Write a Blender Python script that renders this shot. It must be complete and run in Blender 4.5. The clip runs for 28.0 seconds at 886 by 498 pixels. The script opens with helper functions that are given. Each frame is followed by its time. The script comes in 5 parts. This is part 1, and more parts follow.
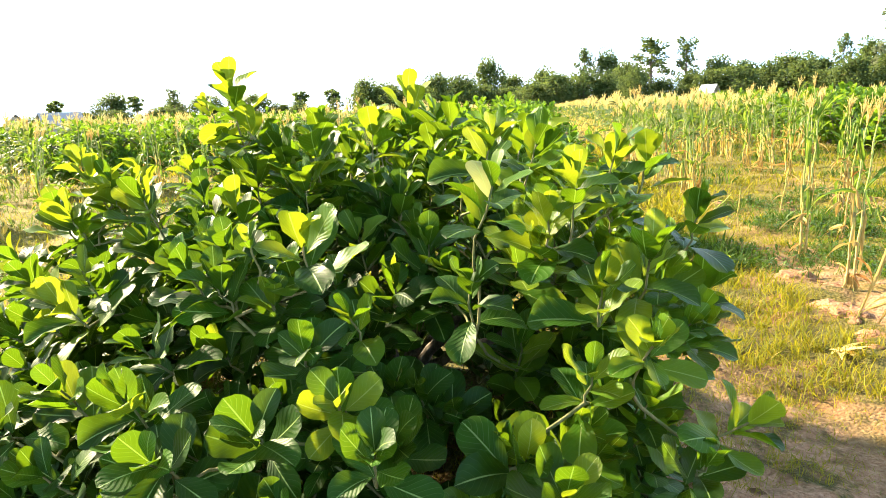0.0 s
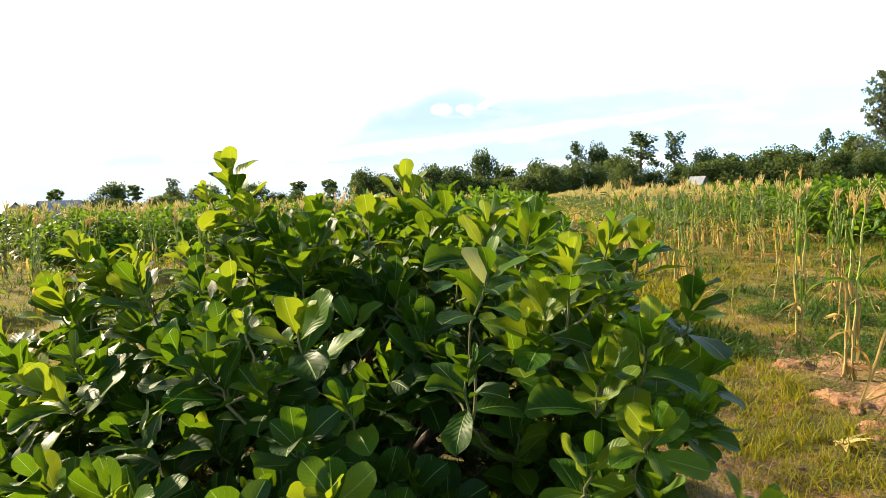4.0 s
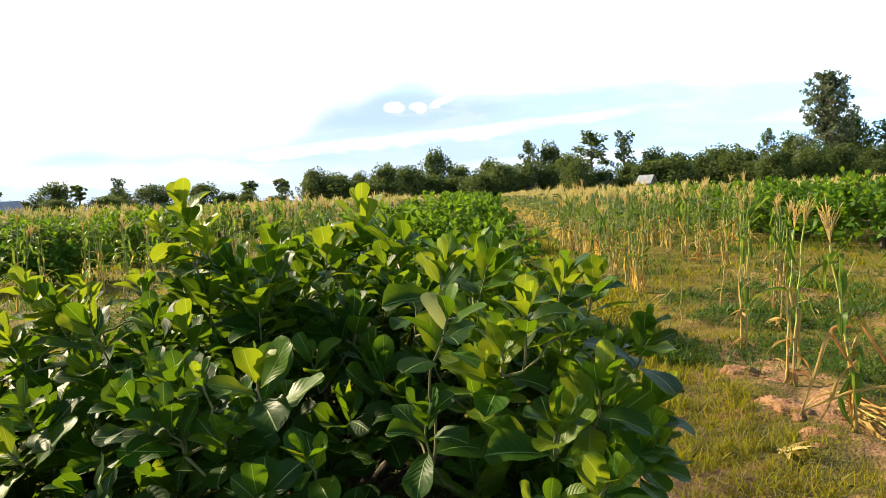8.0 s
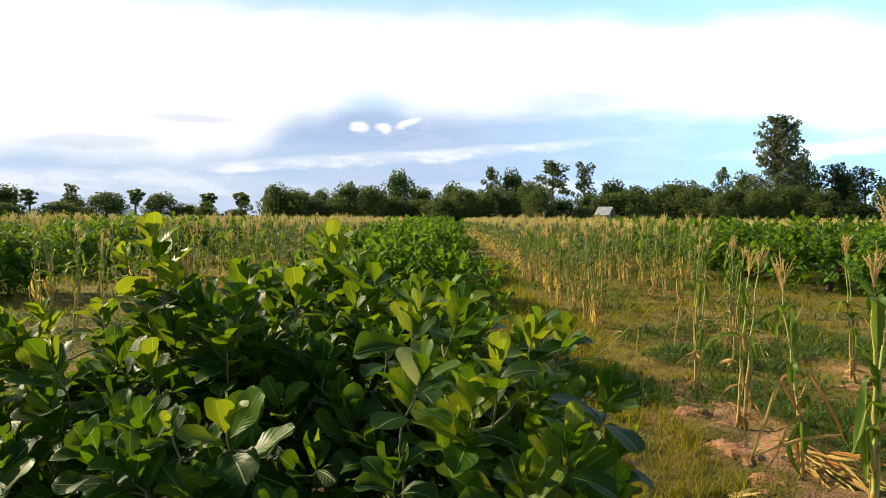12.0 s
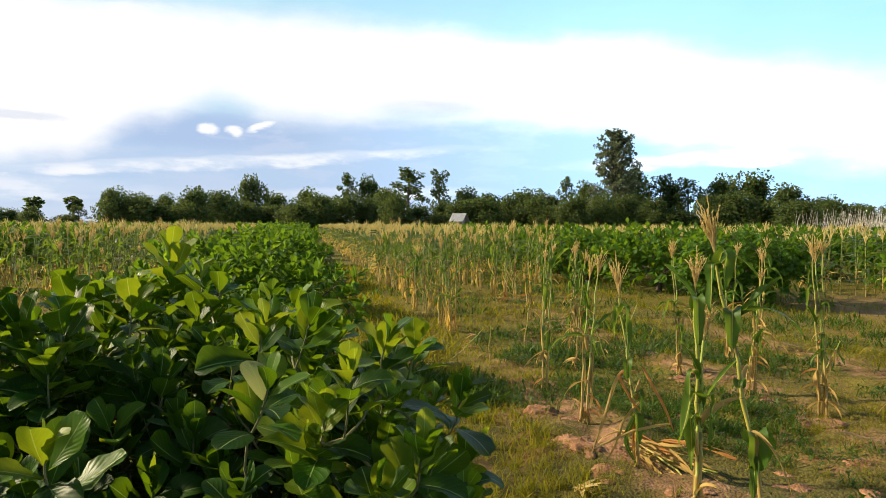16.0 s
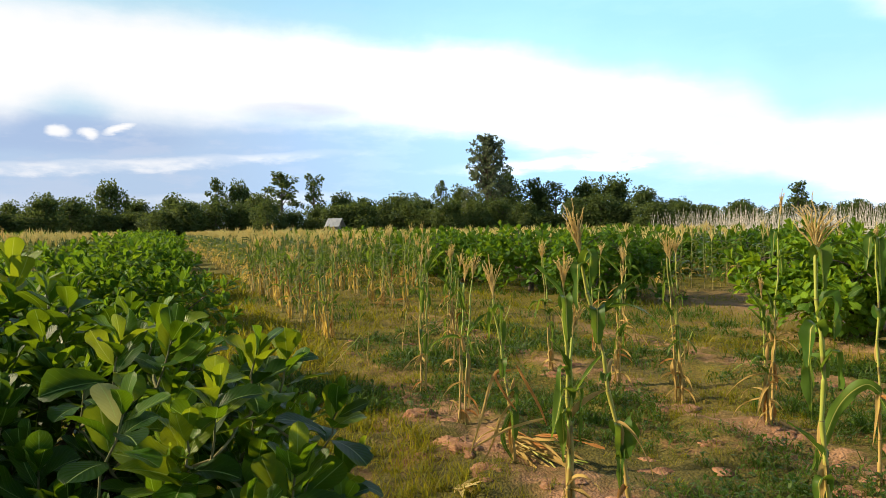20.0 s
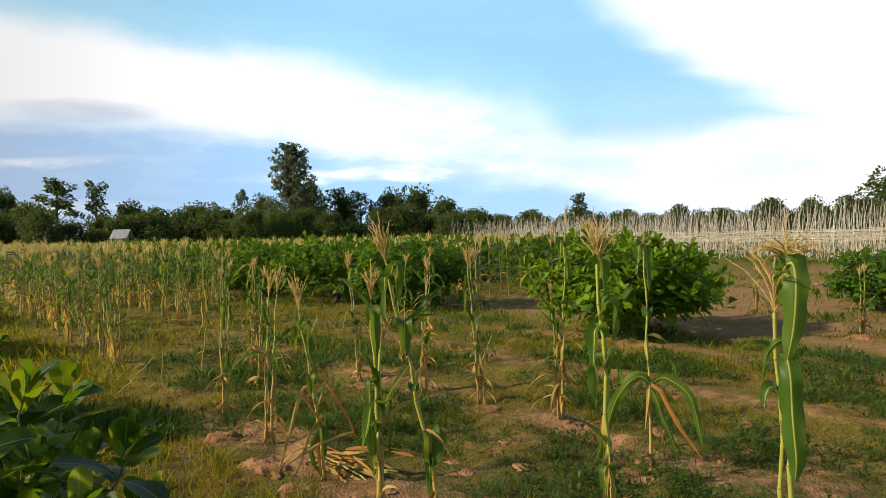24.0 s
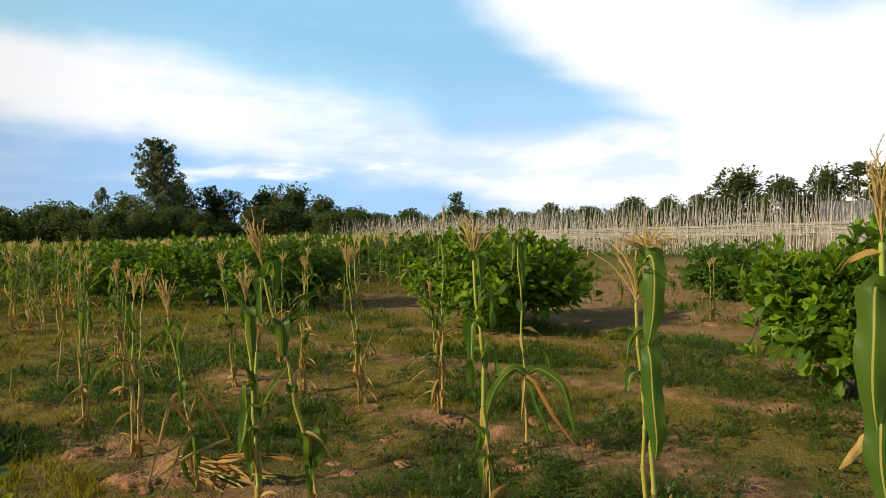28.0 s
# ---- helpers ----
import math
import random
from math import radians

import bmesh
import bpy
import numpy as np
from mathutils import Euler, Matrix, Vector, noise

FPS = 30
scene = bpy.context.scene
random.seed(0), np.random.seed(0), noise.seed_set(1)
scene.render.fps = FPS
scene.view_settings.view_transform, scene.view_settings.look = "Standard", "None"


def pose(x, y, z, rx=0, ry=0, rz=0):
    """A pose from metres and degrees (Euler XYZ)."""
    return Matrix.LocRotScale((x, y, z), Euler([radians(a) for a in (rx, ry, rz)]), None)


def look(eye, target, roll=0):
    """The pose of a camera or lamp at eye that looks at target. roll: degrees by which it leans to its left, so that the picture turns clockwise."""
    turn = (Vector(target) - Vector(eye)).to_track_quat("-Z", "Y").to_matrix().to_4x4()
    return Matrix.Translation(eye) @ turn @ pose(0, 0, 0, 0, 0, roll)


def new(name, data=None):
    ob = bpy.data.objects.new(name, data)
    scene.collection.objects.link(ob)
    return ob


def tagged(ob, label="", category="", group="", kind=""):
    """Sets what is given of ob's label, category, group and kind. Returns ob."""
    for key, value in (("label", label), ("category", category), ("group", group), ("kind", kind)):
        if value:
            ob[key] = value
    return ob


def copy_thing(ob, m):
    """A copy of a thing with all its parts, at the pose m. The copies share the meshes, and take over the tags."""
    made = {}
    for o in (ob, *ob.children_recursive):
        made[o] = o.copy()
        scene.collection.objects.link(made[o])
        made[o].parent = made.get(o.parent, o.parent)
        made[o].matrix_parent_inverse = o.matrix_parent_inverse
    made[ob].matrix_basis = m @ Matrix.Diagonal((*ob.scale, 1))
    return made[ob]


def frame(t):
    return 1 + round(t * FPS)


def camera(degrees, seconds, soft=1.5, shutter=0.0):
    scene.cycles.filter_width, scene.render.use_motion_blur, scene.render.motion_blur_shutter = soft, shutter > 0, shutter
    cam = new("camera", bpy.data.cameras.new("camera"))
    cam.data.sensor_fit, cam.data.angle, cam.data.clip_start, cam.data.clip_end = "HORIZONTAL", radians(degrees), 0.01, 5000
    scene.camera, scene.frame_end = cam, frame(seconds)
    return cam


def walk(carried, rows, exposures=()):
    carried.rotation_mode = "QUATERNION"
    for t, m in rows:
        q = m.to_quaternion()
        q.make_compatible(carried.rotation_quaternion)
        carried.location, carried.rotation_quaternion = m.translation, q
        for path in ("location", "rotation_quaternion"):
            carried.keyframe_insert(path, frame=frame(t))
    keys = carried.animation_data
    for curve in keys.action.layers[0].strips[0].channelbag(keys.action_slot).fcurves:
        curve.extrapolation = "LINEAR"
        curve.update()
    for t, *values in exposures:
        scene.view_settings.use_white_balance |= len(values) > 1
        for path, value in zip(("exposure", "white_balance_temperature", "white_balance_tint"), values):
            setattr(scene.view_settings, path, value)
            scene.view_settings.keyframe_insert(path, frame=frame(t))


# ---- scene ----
cam = camera(65.6, 28.0, soft=0.85)
PATH = [
    (0, (0.584, -0.399, 1.708), (0.038, 1.485, 1.315), -2.3),
    (0.5, (0.583, -0.393, 1.707), (0.037, 1.49, 1.314), -2.3),
    (1, (0.579, -0.389, 1.707), (0.036, 1.503, 1.354), -2.3),
    (1.5, (0.58, -0.395, 1.708), (0.036, 1.507, 1.417), -2.2),
    (2, (0.578, -0.398, 1.708), (0.037, 1.513, 1.467), -2.2),
    (2.5, (0.58, -0.405, 1.705), (0.044, 1.51, 1.492), -2.1),
    (3, (0.579, -0.402, 1.703), (0.048, 1.517, 1.508), -2.0),
    (3.5, (0.58, -0.402, 1.701), (0.048, 1.519, 1.536), -2.1),
    (4, (0.581, -0.404, 1.702), (0.05, 1.519, 1.562), -2.0),
    (4.5, (0.583, -0.406, 1.701), (0.052, 1.519, 1.575), -2.1),
    (6.5, (0.582, -0.396, 1.698), (0.043, 1.526, 1.568), -2.0),
    (7, (0.582, -0.398, 1.693), (0.042, 1.523, 1.559), -2.0),
    (7.5, (0.574, -0.425, 1.746), (0.071, 1.507, 1.628), -1.6),
    (8, (0.576, -0.419, 1.851), (0.174, 1.534, 1.701), -2.3),
    (8.5, (0.56, -0.434, 1.917), (0.176, 1.524, 1.784), -1.0),
    (9, (0.539, -0.443, 1.96), (0.1, 1.507, 1.871), 0.1),
    (9.5, (0.521, -0.461, 1.967), (0.072, 1.486, 1.876), 0.8),
    (10, (0.518, -0.456, 1.961), (0.048, 1.486, 1.873), 0.5),
    (10.5, (0.511, -0.464, 1.96), (0.071, 1.485, 1.861), 1.1),
    (11, (0.517, -0.473, 1.963), (0.087, 1.478, 1.871), 1.3),
    (11.5, (0.524, -0.466, 1.96), (0.175, 1.502, 1.872), 0.4),
    (12, (0.527, -0.456, 1.962), (0.241, 1.522, 1.874), 0.4),
    (12.5, (0.528, -0.459, 1.966), (0.285, 1.524, 1.877), 0.6),
    (14.5, (0.538, -0.454, 1.969), (0.504, 1.545, 1.907), 0.6),
    (15, (0.544, -0.445, 1.967), (0.577, 1.554, 1.901), 0.4),
    (15.5, (0.544, -0.441, 1.967), (0.628, 1.557, 1.906), 0.5),
    (16, (0.546, -0.425, 1.965), (0.674, 1.57, 1.898), 0.4),
    (16.5, (0.549, -0.423, 1.966), (0.722, 1.568, 1.902), 0.2),
    (17, (0.547, -0.426, 1.967), (0.753, 1.562, 1.912), 0.3),
    (17.5, (0.551, -0.424, 1.969), (0.804, 1.559, 1.927), 0.1),
    (18, (0.556, -0.42, 1.97), (0.854, 1.558, 1.925), -0.4),
    (18.5, (0.558, -0.417, 1.97), (0.906, 1.552, 1.925), -0.3),
    (19, (0.561, -0.409, 1.969), (0.953, 1.551, 1.917), -0.3),
    (19.5, (0.565, -0.399, 1.969), (0.984, 1.556, 1.912), -0.5),
    (20, (0.565, -0.397, 1.969), (1.045, 1.543, 1.914), -0.6),
    (20.5, (0.564, -0.396, 1.971), (1.094, 1.532, 1.919), -0.8),
    (21, (0.572, -0.388, 1.969), (1.173, 1.519, 1.912), -0.9),
    (21.5, (0.571, -0.384, 1.97), (1.233, 1.502, 1.92), -1.0),
    (23.5, (0.568, -0.374, 1.99), (1.514, 1.387, 1.957), -1.1),
    (24, (0.569, -0.371, 1.99), (1.569, 1.361, 1.954), -1.2),
    (24.5, (0.568, -0.38, 1.99), (1.615, 1.324, 1.951), -1.5),
    (25, (0.567, -0.372, 1.986), (1.673, 1.294, 1.943), -1.3),
    (25.5, (0.565, -0.373, 1.986), (1.726, 1.255, 1.952), -0.9),
    (26, (0.566, -0.373, 1.985), (1.776, 1.219, 1.947), -0.9),
    (26.5, (0.568, -0.374, 1.985), (1.838, 1.171, 1.95), -1.0),
    (27, (0.572, -0.369, 1.985), (1.878, 1.146, 1.938), -1.2),
    (27.5, (0.578, -0.369, 1.981), (1.834, 1.185, 1.898), -2.1),
    (28, (0.57, -0.374, 1.983), (1.856, 1.157, 1.935), -1.7),
]
walk(cam, [(t, look(eye, target, roll)) for t, eye, target, roll in PATH],
     [(0.0, 2.45), (0.6, 2.45), (2.5, 1.75), (4.5, 1.2), (7.0, 1.15), (8.5, 0.95), (9.2, 0.62), (14.0, 0.58), (19.0, 0.5), (22.5, 0.35), (24.2, 0.1), (25.0, -0.05), (28.0, -0.06)])

# ---- light ----
SUN_AZ, SUN_EL = radians(-70.0), radians(29.0)   # azimuth from +y, clockwise
sun_dir = Vector((math.sin(SUN_AZ) * math.cos(SUN_EL), math.cos(SUN_AZ) * math.cos(SUN_EL), math.sin(SUN_EL)))
sun = new("sun", bpy.data.lights.new("sun", "SUN"))
sun.data.energy, sun.data.angle, sun.data.color = 6.1, radians(2.2), (1.0, 0.83, 0.55)
sun.matrix_world = look((0, 0, 40), Vector((0, 0, 40)) - sun_dir)


def nodes_of(tree):
    """Small helpers to write node trees: node(type, **inputs and settings) and link by socket."""
    def node(kind, *ins, **sets):
        n = tree.nodes.new(kind)
        for key, value in sets.items():
            setattr(n, key, value)
        for i, v in enumerate(ins):
            if v is None:
                continue
            if isinstance(v, bpy.types.NodeSocket):
                tree.links.new(v, n.inputs[i])
            else:
                n.inputs[i].default_value = v
        return n

    def m(op, a, b=None, c=None):
        return node("ShaderNodeMath", a, b, c, operation=op).outputs[0]

    def step(lo, hi, x):
        n = node("ShaderNodeMapRange", x, lo, hi, 0.0, 1.0, interpolation_type="SMOOTHSTEP")
        return n.outputs[0]

    def mix(f, a, b, mode="MIX"):
        n = tree.nodes.new("ShaderNodeMix")
        n.data_type, n.blend_type = "RGBA", mode
        for sock, v in ((n.inputs[0], f), (n.inputs[6], a), (n.inputs[7], b)):
            if isinstance(v, bpy.types.NodeSocket):
                tree.links.new(v, sock)
            else:
                sock.default_value = v if not isinstance(v, tuple) else (*v, 1)[:4]
        return n.outputs[2]
    return node, m, step, mix


def build_world():
    world = bpy.data.worlds.new("sky")
    scene.world = world
    world.use_nodes = True
    t = world.node_tree
    t.nodes.clear()
    node, m, step, mix = nodes_of(t)
    sky = node("ShaderNodeTexSky", sky_type="NISHITA", sun_disc=False, sun_elevation=SUN_EL, sun_rotation=SUN_AZ,
               air_density=1.0, dust_density=0.6, ozone_density=1.6)
    way = node("ShaderNodeTexCoord").outputs["Generated"]
    xyz = node("ShaderNodeSeparateXYZ", way)
    x, y, z = xyz.outputs
    deg = 180 / math.pi
    az = m("MULTIPLY", m("ARCTAN2", x, y), deg)
    el = m("MULTIPLY", m("ARCSINE", z), deg)

    def edge(x, lo, hi, points):
        """A smooth line over x between lo and hi through points (x, value), value 0 to 40."""
        n = node("ShaderNodeValToRGB", node("ShaderNodeMapRange", x, lo, hi, 0.0, 1.0).outputs[0])
        ramp = n.color_ramp
        ramp.interpolation = "EASE"
        for k, (px, v) in enumerate(points):
            e = ramp.elements[0] if k == 0 else ramp.elements[-1] if k == len(points) - 1 else ramp.elements.new((px - lo) / (hi - lo))
            e.color = (v / 40.0,) * 3 + (1.0,)
        return m("MULTIPLY", n.outputs[0], 40.0)

    def lens(a, e, ra, re, soft=0.5, tilt=0.0):
        """A cloud patch round azimuth a and elevation e with half widths ra and re."""
        dx = m("SUBTRACT", az3, a)
        dy = m("SUBTRACT", m("SUBTRACT", el3, e), m("MULTIPLY", dx, tilt))
        q = m("ADD", m("POWER", m("MULTIPLY", dx, 1 / ra), 2.0), m("POWER", m("MULTIPLY", dy, 1 / re), 2.0))
        return m("SUBTRACT", 1.0, step(1.0 - soft, 1.0 + soft, q))

    # cloud noise, drawn out along the horizon
    flat = node("ShaderNodeCombineXYZ", m("MULTIPLY", az, 0.05), m("MULTIPLY", el, 0.17), 0.0).outputs[0]
    n0 = m("SUBTRACT", node("ShaderNodeTexNoise", flat, None, 1.0, 7.0, 0.55).outputs[0], 0.5)
    n1 = m("SUBTRACT", node("ShaderNodeTexNoise", flat, None, 3.4, 6.0, 0.6).outputs[0], 0.5)
    puffy = m("SUBTRACT", node("ShaderNodeTexNoise", way, None, 11.0, 6.0, 0.62).outputs[0], 0.5)
    wob = m("ADD", m("MULTIPLY", n0, 1.6), m("ADD", m("MULTIPLY", n1, 1.5), m("MULTIPLY", puffy, 1.6)))
    e2 = m("ADD", el, wob)
    a2 = m("ADD", az, m("MULTIPLY", wob, 1.5))
    az3, el3 = m("ADD", az, m("MULTIPLY", puffy, 2.6)), m("ADD", el, m("MULTIPLY", n1, 1.6))
    # the long white bank: its upper edge sinks to a tip, its lower edge lies over the blue strip
    top = edge(az, -60, 60, ((-60, 17.2), (-26, 16.9), (-10, 16.8), (2, 16.2), (9, 15.3), (20, 14.7), (30, 12.7), (37, 11.0), (41.5, 8.6), (60, 8.6)))
    foot = edge(az, -60, 60, ((-60, 2.6), (-45, 3.8), (-38, 4.9), (-29, 4.7), (-25, 5.4), (-19, 8.2), (-14, 10.0), (-9.5, 8.7), (5, 9.2), (16, 8.4), (24, 6.6), (30, 5.4), (38, 4.4), (47, 1.4), (60, 0.0)))
    bank = m("MULTIPLY", step(-0.9, 2.0, m("SUBTRACT", top, e2)), step(-1.6, 1.4, m("SUBTRACT", e2, foot)))
    bank = m("MULTIPLY", bank, m("SUBTRACT", 1.0, m("MULTIPLY", m("MULTIPLY", step(4, 30, az), step(-0.12, 0.1, m("SUBTRACT", n0, m("MULTIPLY", n1, 0.6)))), 0.42)))
    bank = m("MULTIPLY", bank, m("SUBTRACT", 1.0, m("MULTIPLY", m("SUBTRACT", step(16, 32, az), step(40, 50, az)), 0.3)))
    # the great cloud to the right of the blue gap
    wall = edge(el, 0, 40, ((0, 57 - 30), (8, 56 - 30), (10.3, 53.5 - 30), (12.6, 49 - 30), (15.2, 45.3 - 30), (18.5, 42.2 - 30), (26, 37 - 30), (40, 34 - 30)))
    great = step(-2.0, 5.0, m("SUBTRACT", m("SUBTRACT", a2, 30.0), wall))
    great = m("MULTIPLY", great, m("SUBTRACT", 1.0, m("MULTIPLY", step(62, 70, a2), step(13.0, 17.5, e2))))
    great = m("MULTIPLY", great, m("SUBTRACT", 1.0, step(24, 36, e2)))
    # wisps over the low blue, three bright puffs, the milky glare on the sun's side
    wisp = m("MULTIPLY", lens(-15.0, 4.8, 19.0, 0.5, 0.8, 0.075), 0.75)
    wisp = m("MAXIMUM", wisp, m("MULTIPLY", lens(31.0, 5.7, 15.0, 0.7, 0.8, 0.05), 0.85))
    wisp = m("MAXIMUM", wisp, m("MULTIPLY", lens(-2.0, 2.6, 9.0, 0.5, 0.8, 0.02), 0.6))
    wisp = m("MAXIMUM", wisp, m("MULTIPLY", lens(-35.0, 2.6, 14.0, 0.9, 0.8), 0.55))
    wisp = m("MULTIPLY", wisp, m("ADD", 0.35, m("MULTIPLY", step(-0.1, 0.12, n1), 0.65)))
    puff = m("MAXIMUM", m("MAXIMUM", lens(-15.3, 7.4, 0.8, 0.42, 0.9), lens(-13.3, 7.4, 0.62, 0.36, 0.9)), lens(-10.9, 7.8, 1.2, 0.3, 0.9, 0.22))
    left = m("MULTIPLY", m("SUBTRACT", 1.0, step(-62, -30, a2)), m("MULTIPLY", step(3, 9, m("ADD", el, m("MULTIPLY", n0, 8))), m("SUBTRACT", 1.0, step(26, 40, e2))))
    high = m("MULTIPLY", m("MULTIPLY", step(0.0, 0.12, n0), step(24, 34, el)), 0.5)
    cover = m("MAXIMUM", m("MAXIMUM", m("MAXIMUM", bank, great), m("MAXIMUM", wisp, puff)), m("MAXIMUM", left, high))
    cover = m("MULTIPLY", cover, m("SUBTRACT", 1.0, m("MULTIPLY", step(88, 125, m("ABSOLUTE", az)), 0.75)))
    side = step(-10, 25, az)
    cloud = mix(side, (14.5, 14.5, 14.7), (23.0, 23.0, 23.4))
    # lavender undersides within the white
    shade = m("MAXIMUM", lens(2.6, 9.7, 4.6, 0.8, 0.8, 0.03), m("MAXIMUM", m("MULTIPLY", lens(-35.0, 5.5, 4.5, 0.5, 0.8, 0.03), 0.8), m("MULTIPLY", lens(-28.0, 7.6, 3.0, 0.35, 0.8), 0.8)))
    shade = m("MAXIMUM", shade, m("MULTIPLY", lens(-21.0, 16.6, 3.2, 0.6, 0.8), 0.8))
    cloud = mix(m("MULTIPLY", shade, m("ADD", 0.55, n1)), cloud, mix(side, (7.6, 8.4, 10.4), (12.0, 13.4, 16.5)))
    low = mix(0.94, sky.outputs[0], mix(side, (7.0, 9.1, 12.3), (8.6, 14.4, 22.0)))
    deep = mix(0.9, sky.outputs[0], mix(side, (5.6, 10.4, 13.4), (7.4, 14.2, 20.2)))
    blue = mix(step(7, 15, el), low, deep)
    # paler towards the clouds' edges, and a darker blue bank behind the puffs
    blue = mix(m("MULTIPLY", step(-4.0, 0.6, m("SUBTRACT", top, e2)), m("MULTIPLY", step(8, 10, el), 0.45)), blue, mix(side, (9.5, 13.0, 14.0), (10.5, 17.5, 21.0)))
    blue = mix(m("MULTIPLY", lens(-16.0, 7.2, 9.0, 1.3, 0.8, 0.0), 0.6), blue, (5.6, 7.4, 11.0))
    blue = mix(m("MULTIPLY", step(-0.02, 0.12, m("ADD", n1, m("MULTIPLY", n0, 0.5))), m("SUBTRACT", 0.5, m("MULTIPLY", step(7, 10, el), 0.4))), blue, mix(side, (8.4, 9.6, 12.0), (9.8, 15.6, 22.0)))
    blue = mix(m("MULTIPLY", m("SUBTRACT", 1.0, step(0.0, 3.5, el)), 0.45), blue, mix(side, (9.5, 10.4, 12.0), (11.5, 15.6, 20.0)))
    blue = mix(step(24, 40, el), blue, sky.outputs[0])
    bg = node("ShaderNodeBackground", mix(cover, blue, cloud), 0.05)
    t.links.new(bg.outputs[0], node("ShaderNodeOutputWorld").inputs[0])


build_world()


# ---- materials ----
def material(name):
    mat = bpy.data.materials.new(name)
    mat.use_nodes = True
    mat.node_tree.nodes.clear()
    node, m, step, mix = nodes_of(mat.node_tree)
    return mat, mat.node_tree, node, m, step, mix


def finish(tree, node, shader, disp=None):
    out = node("ShaderNodeOutputMaterial")
    tree.links.new(shader, out.inputs[0])


def principled(tree, node, color, rough=0.6, bump=None, metallic=0.0, spec=0.4, strength=0.4, distance=0.01):
    p = node("ShaderNodeBsdfPrincipled")
    for key, v in (("Base Color", color), ("Roughness", rough), ("Metallic", metallic), ("Specular IOR Level", spec)):
        if isinstance(v, bpy.types.NodeSocket):
            tree.links.new(v, p.inputs[key])
        else:
            p.inputs[key].default_value = v if not isinstance(v, tuple) else (*v, 1)
    if bump is not None:
        b = node("ShaderNodeBump")
        b.inputs["Strength"].default_value, b.inputs["Distance"].default_value = strength, distance
        tree.links.new(bump, b.inputs["Height"])
        tree.links.new(b.outputs[0], p.inputs["Normal"])
    return p.outputs[0]


def leaf_material(name, dark, light, glow, island=True, rough=0.4, veins=8.0, see=0.4, vein_color=(0.3, 0.42, 0.12), spots=0.0, rib_width=0.03):
    """A leaf: blade colour varied leaf by leaf, pale midrib and side veins along the UV map, light shining through."""
    mat, tree, node, m, step, mix = material(name)
    rnd = node("ShaderNodeNewGeometry").outputs["Random Per Island"] if island else node("ShaderNodeObjectInfo").outputs["Random"]
    uv = node("ShaderNodeUVMap").outputs[0]
    sep = node("ShaderNodeSeparateXYZ", uv)
    side = m("ABSOLUTE", m("SUBTRACT", sep.outputs[0], 0.5))
    along = sep.outputs[1]
    base = mix(m("POWER", rnd, 1.6), dark, light)
    co = node("ShaderNodeTexCoord").outputs["Object"]
    blot = node("ShaderNodeTexNoise", co, None, 9.0, 3.0, 0.6).outputs[0]
    base = mix(m("MULTIPLY", step(0.45, 0.75, blot), 0.35), base, light)
    if spots:
        base = mix(m("MULTIPLY", step(0.62, 0.68, node("ShaderNodeTexNoise", co, None, 23.0, 2.0, 0.5).outputs[0]), spots), base, (0.2, 0.11, 0.03))
    bump = None
    rib = m("SUBTRACT", 1.0, step(rib_width * 0.3, rib_width, side))
    if veins:
        wave = m("SINE", m("MULTIPLY", m("SUBTRACT", along, m("MULTIPLY", side, 0.75)), veins * 6.283))
        lateral = m("MULTIPLY", step(0.9, 1.0, wave), m("ADD", 0.06, m("MULTIPLY", rnd, 0.22)))
        rib = m("MAXIMUM", rib, lateral)
        bump = m("ADD", m("MULTIPLY", wave, 0.14), m("MULTIPLY", rib, -0.4))
    base = mix(m("MULTIPLY", rib, 0.9 if rib_width > 0.04 else 0.7), base, vein_color)
    face = principled(tree, node, base, rough, bump, spec=0.18, strength=0.35, distance=0.006)
    thin = node("ShaderNodeBsdfTranslucent", mix(0.35, glow, base))
    mixed = node("ShaderNodeMixShader", see, face, thin.outputs[0])
    finish(tree, node, mixed.outputs[0])
    return mat


def bark_material(name, a, b, scale=14.0, stretch=5.0, rough=0.85):
    mat, tree, node, m, step, mix = material(name)
    co = node("ShaderNodeTexCoord").outputs["Object"]
    st = node("ShaderNodeMapping", co)
    st.inputs["Scale"].default_value = (stretch, stretch, 1.0)
    n = node("ShaderNodeTexNoise", st.outputs[0], None, scale, 5.0, 0.65).outputs[0]
    big = node("ShaderNodeTexNoise", co, None, 2.5, 3.0, 0.5).outputs[0]
    col = mix(step(0.35, 0.7, n), a, b)
    col = mix(m("MULTIPLY", step(0.5, 0.7, big), 0.5), col, tuple(v * 1.5 for v in b))
    finish(tree, node, principled(tree, node, col, rough, n, strength=0.6, distance=0.01))
    return mat


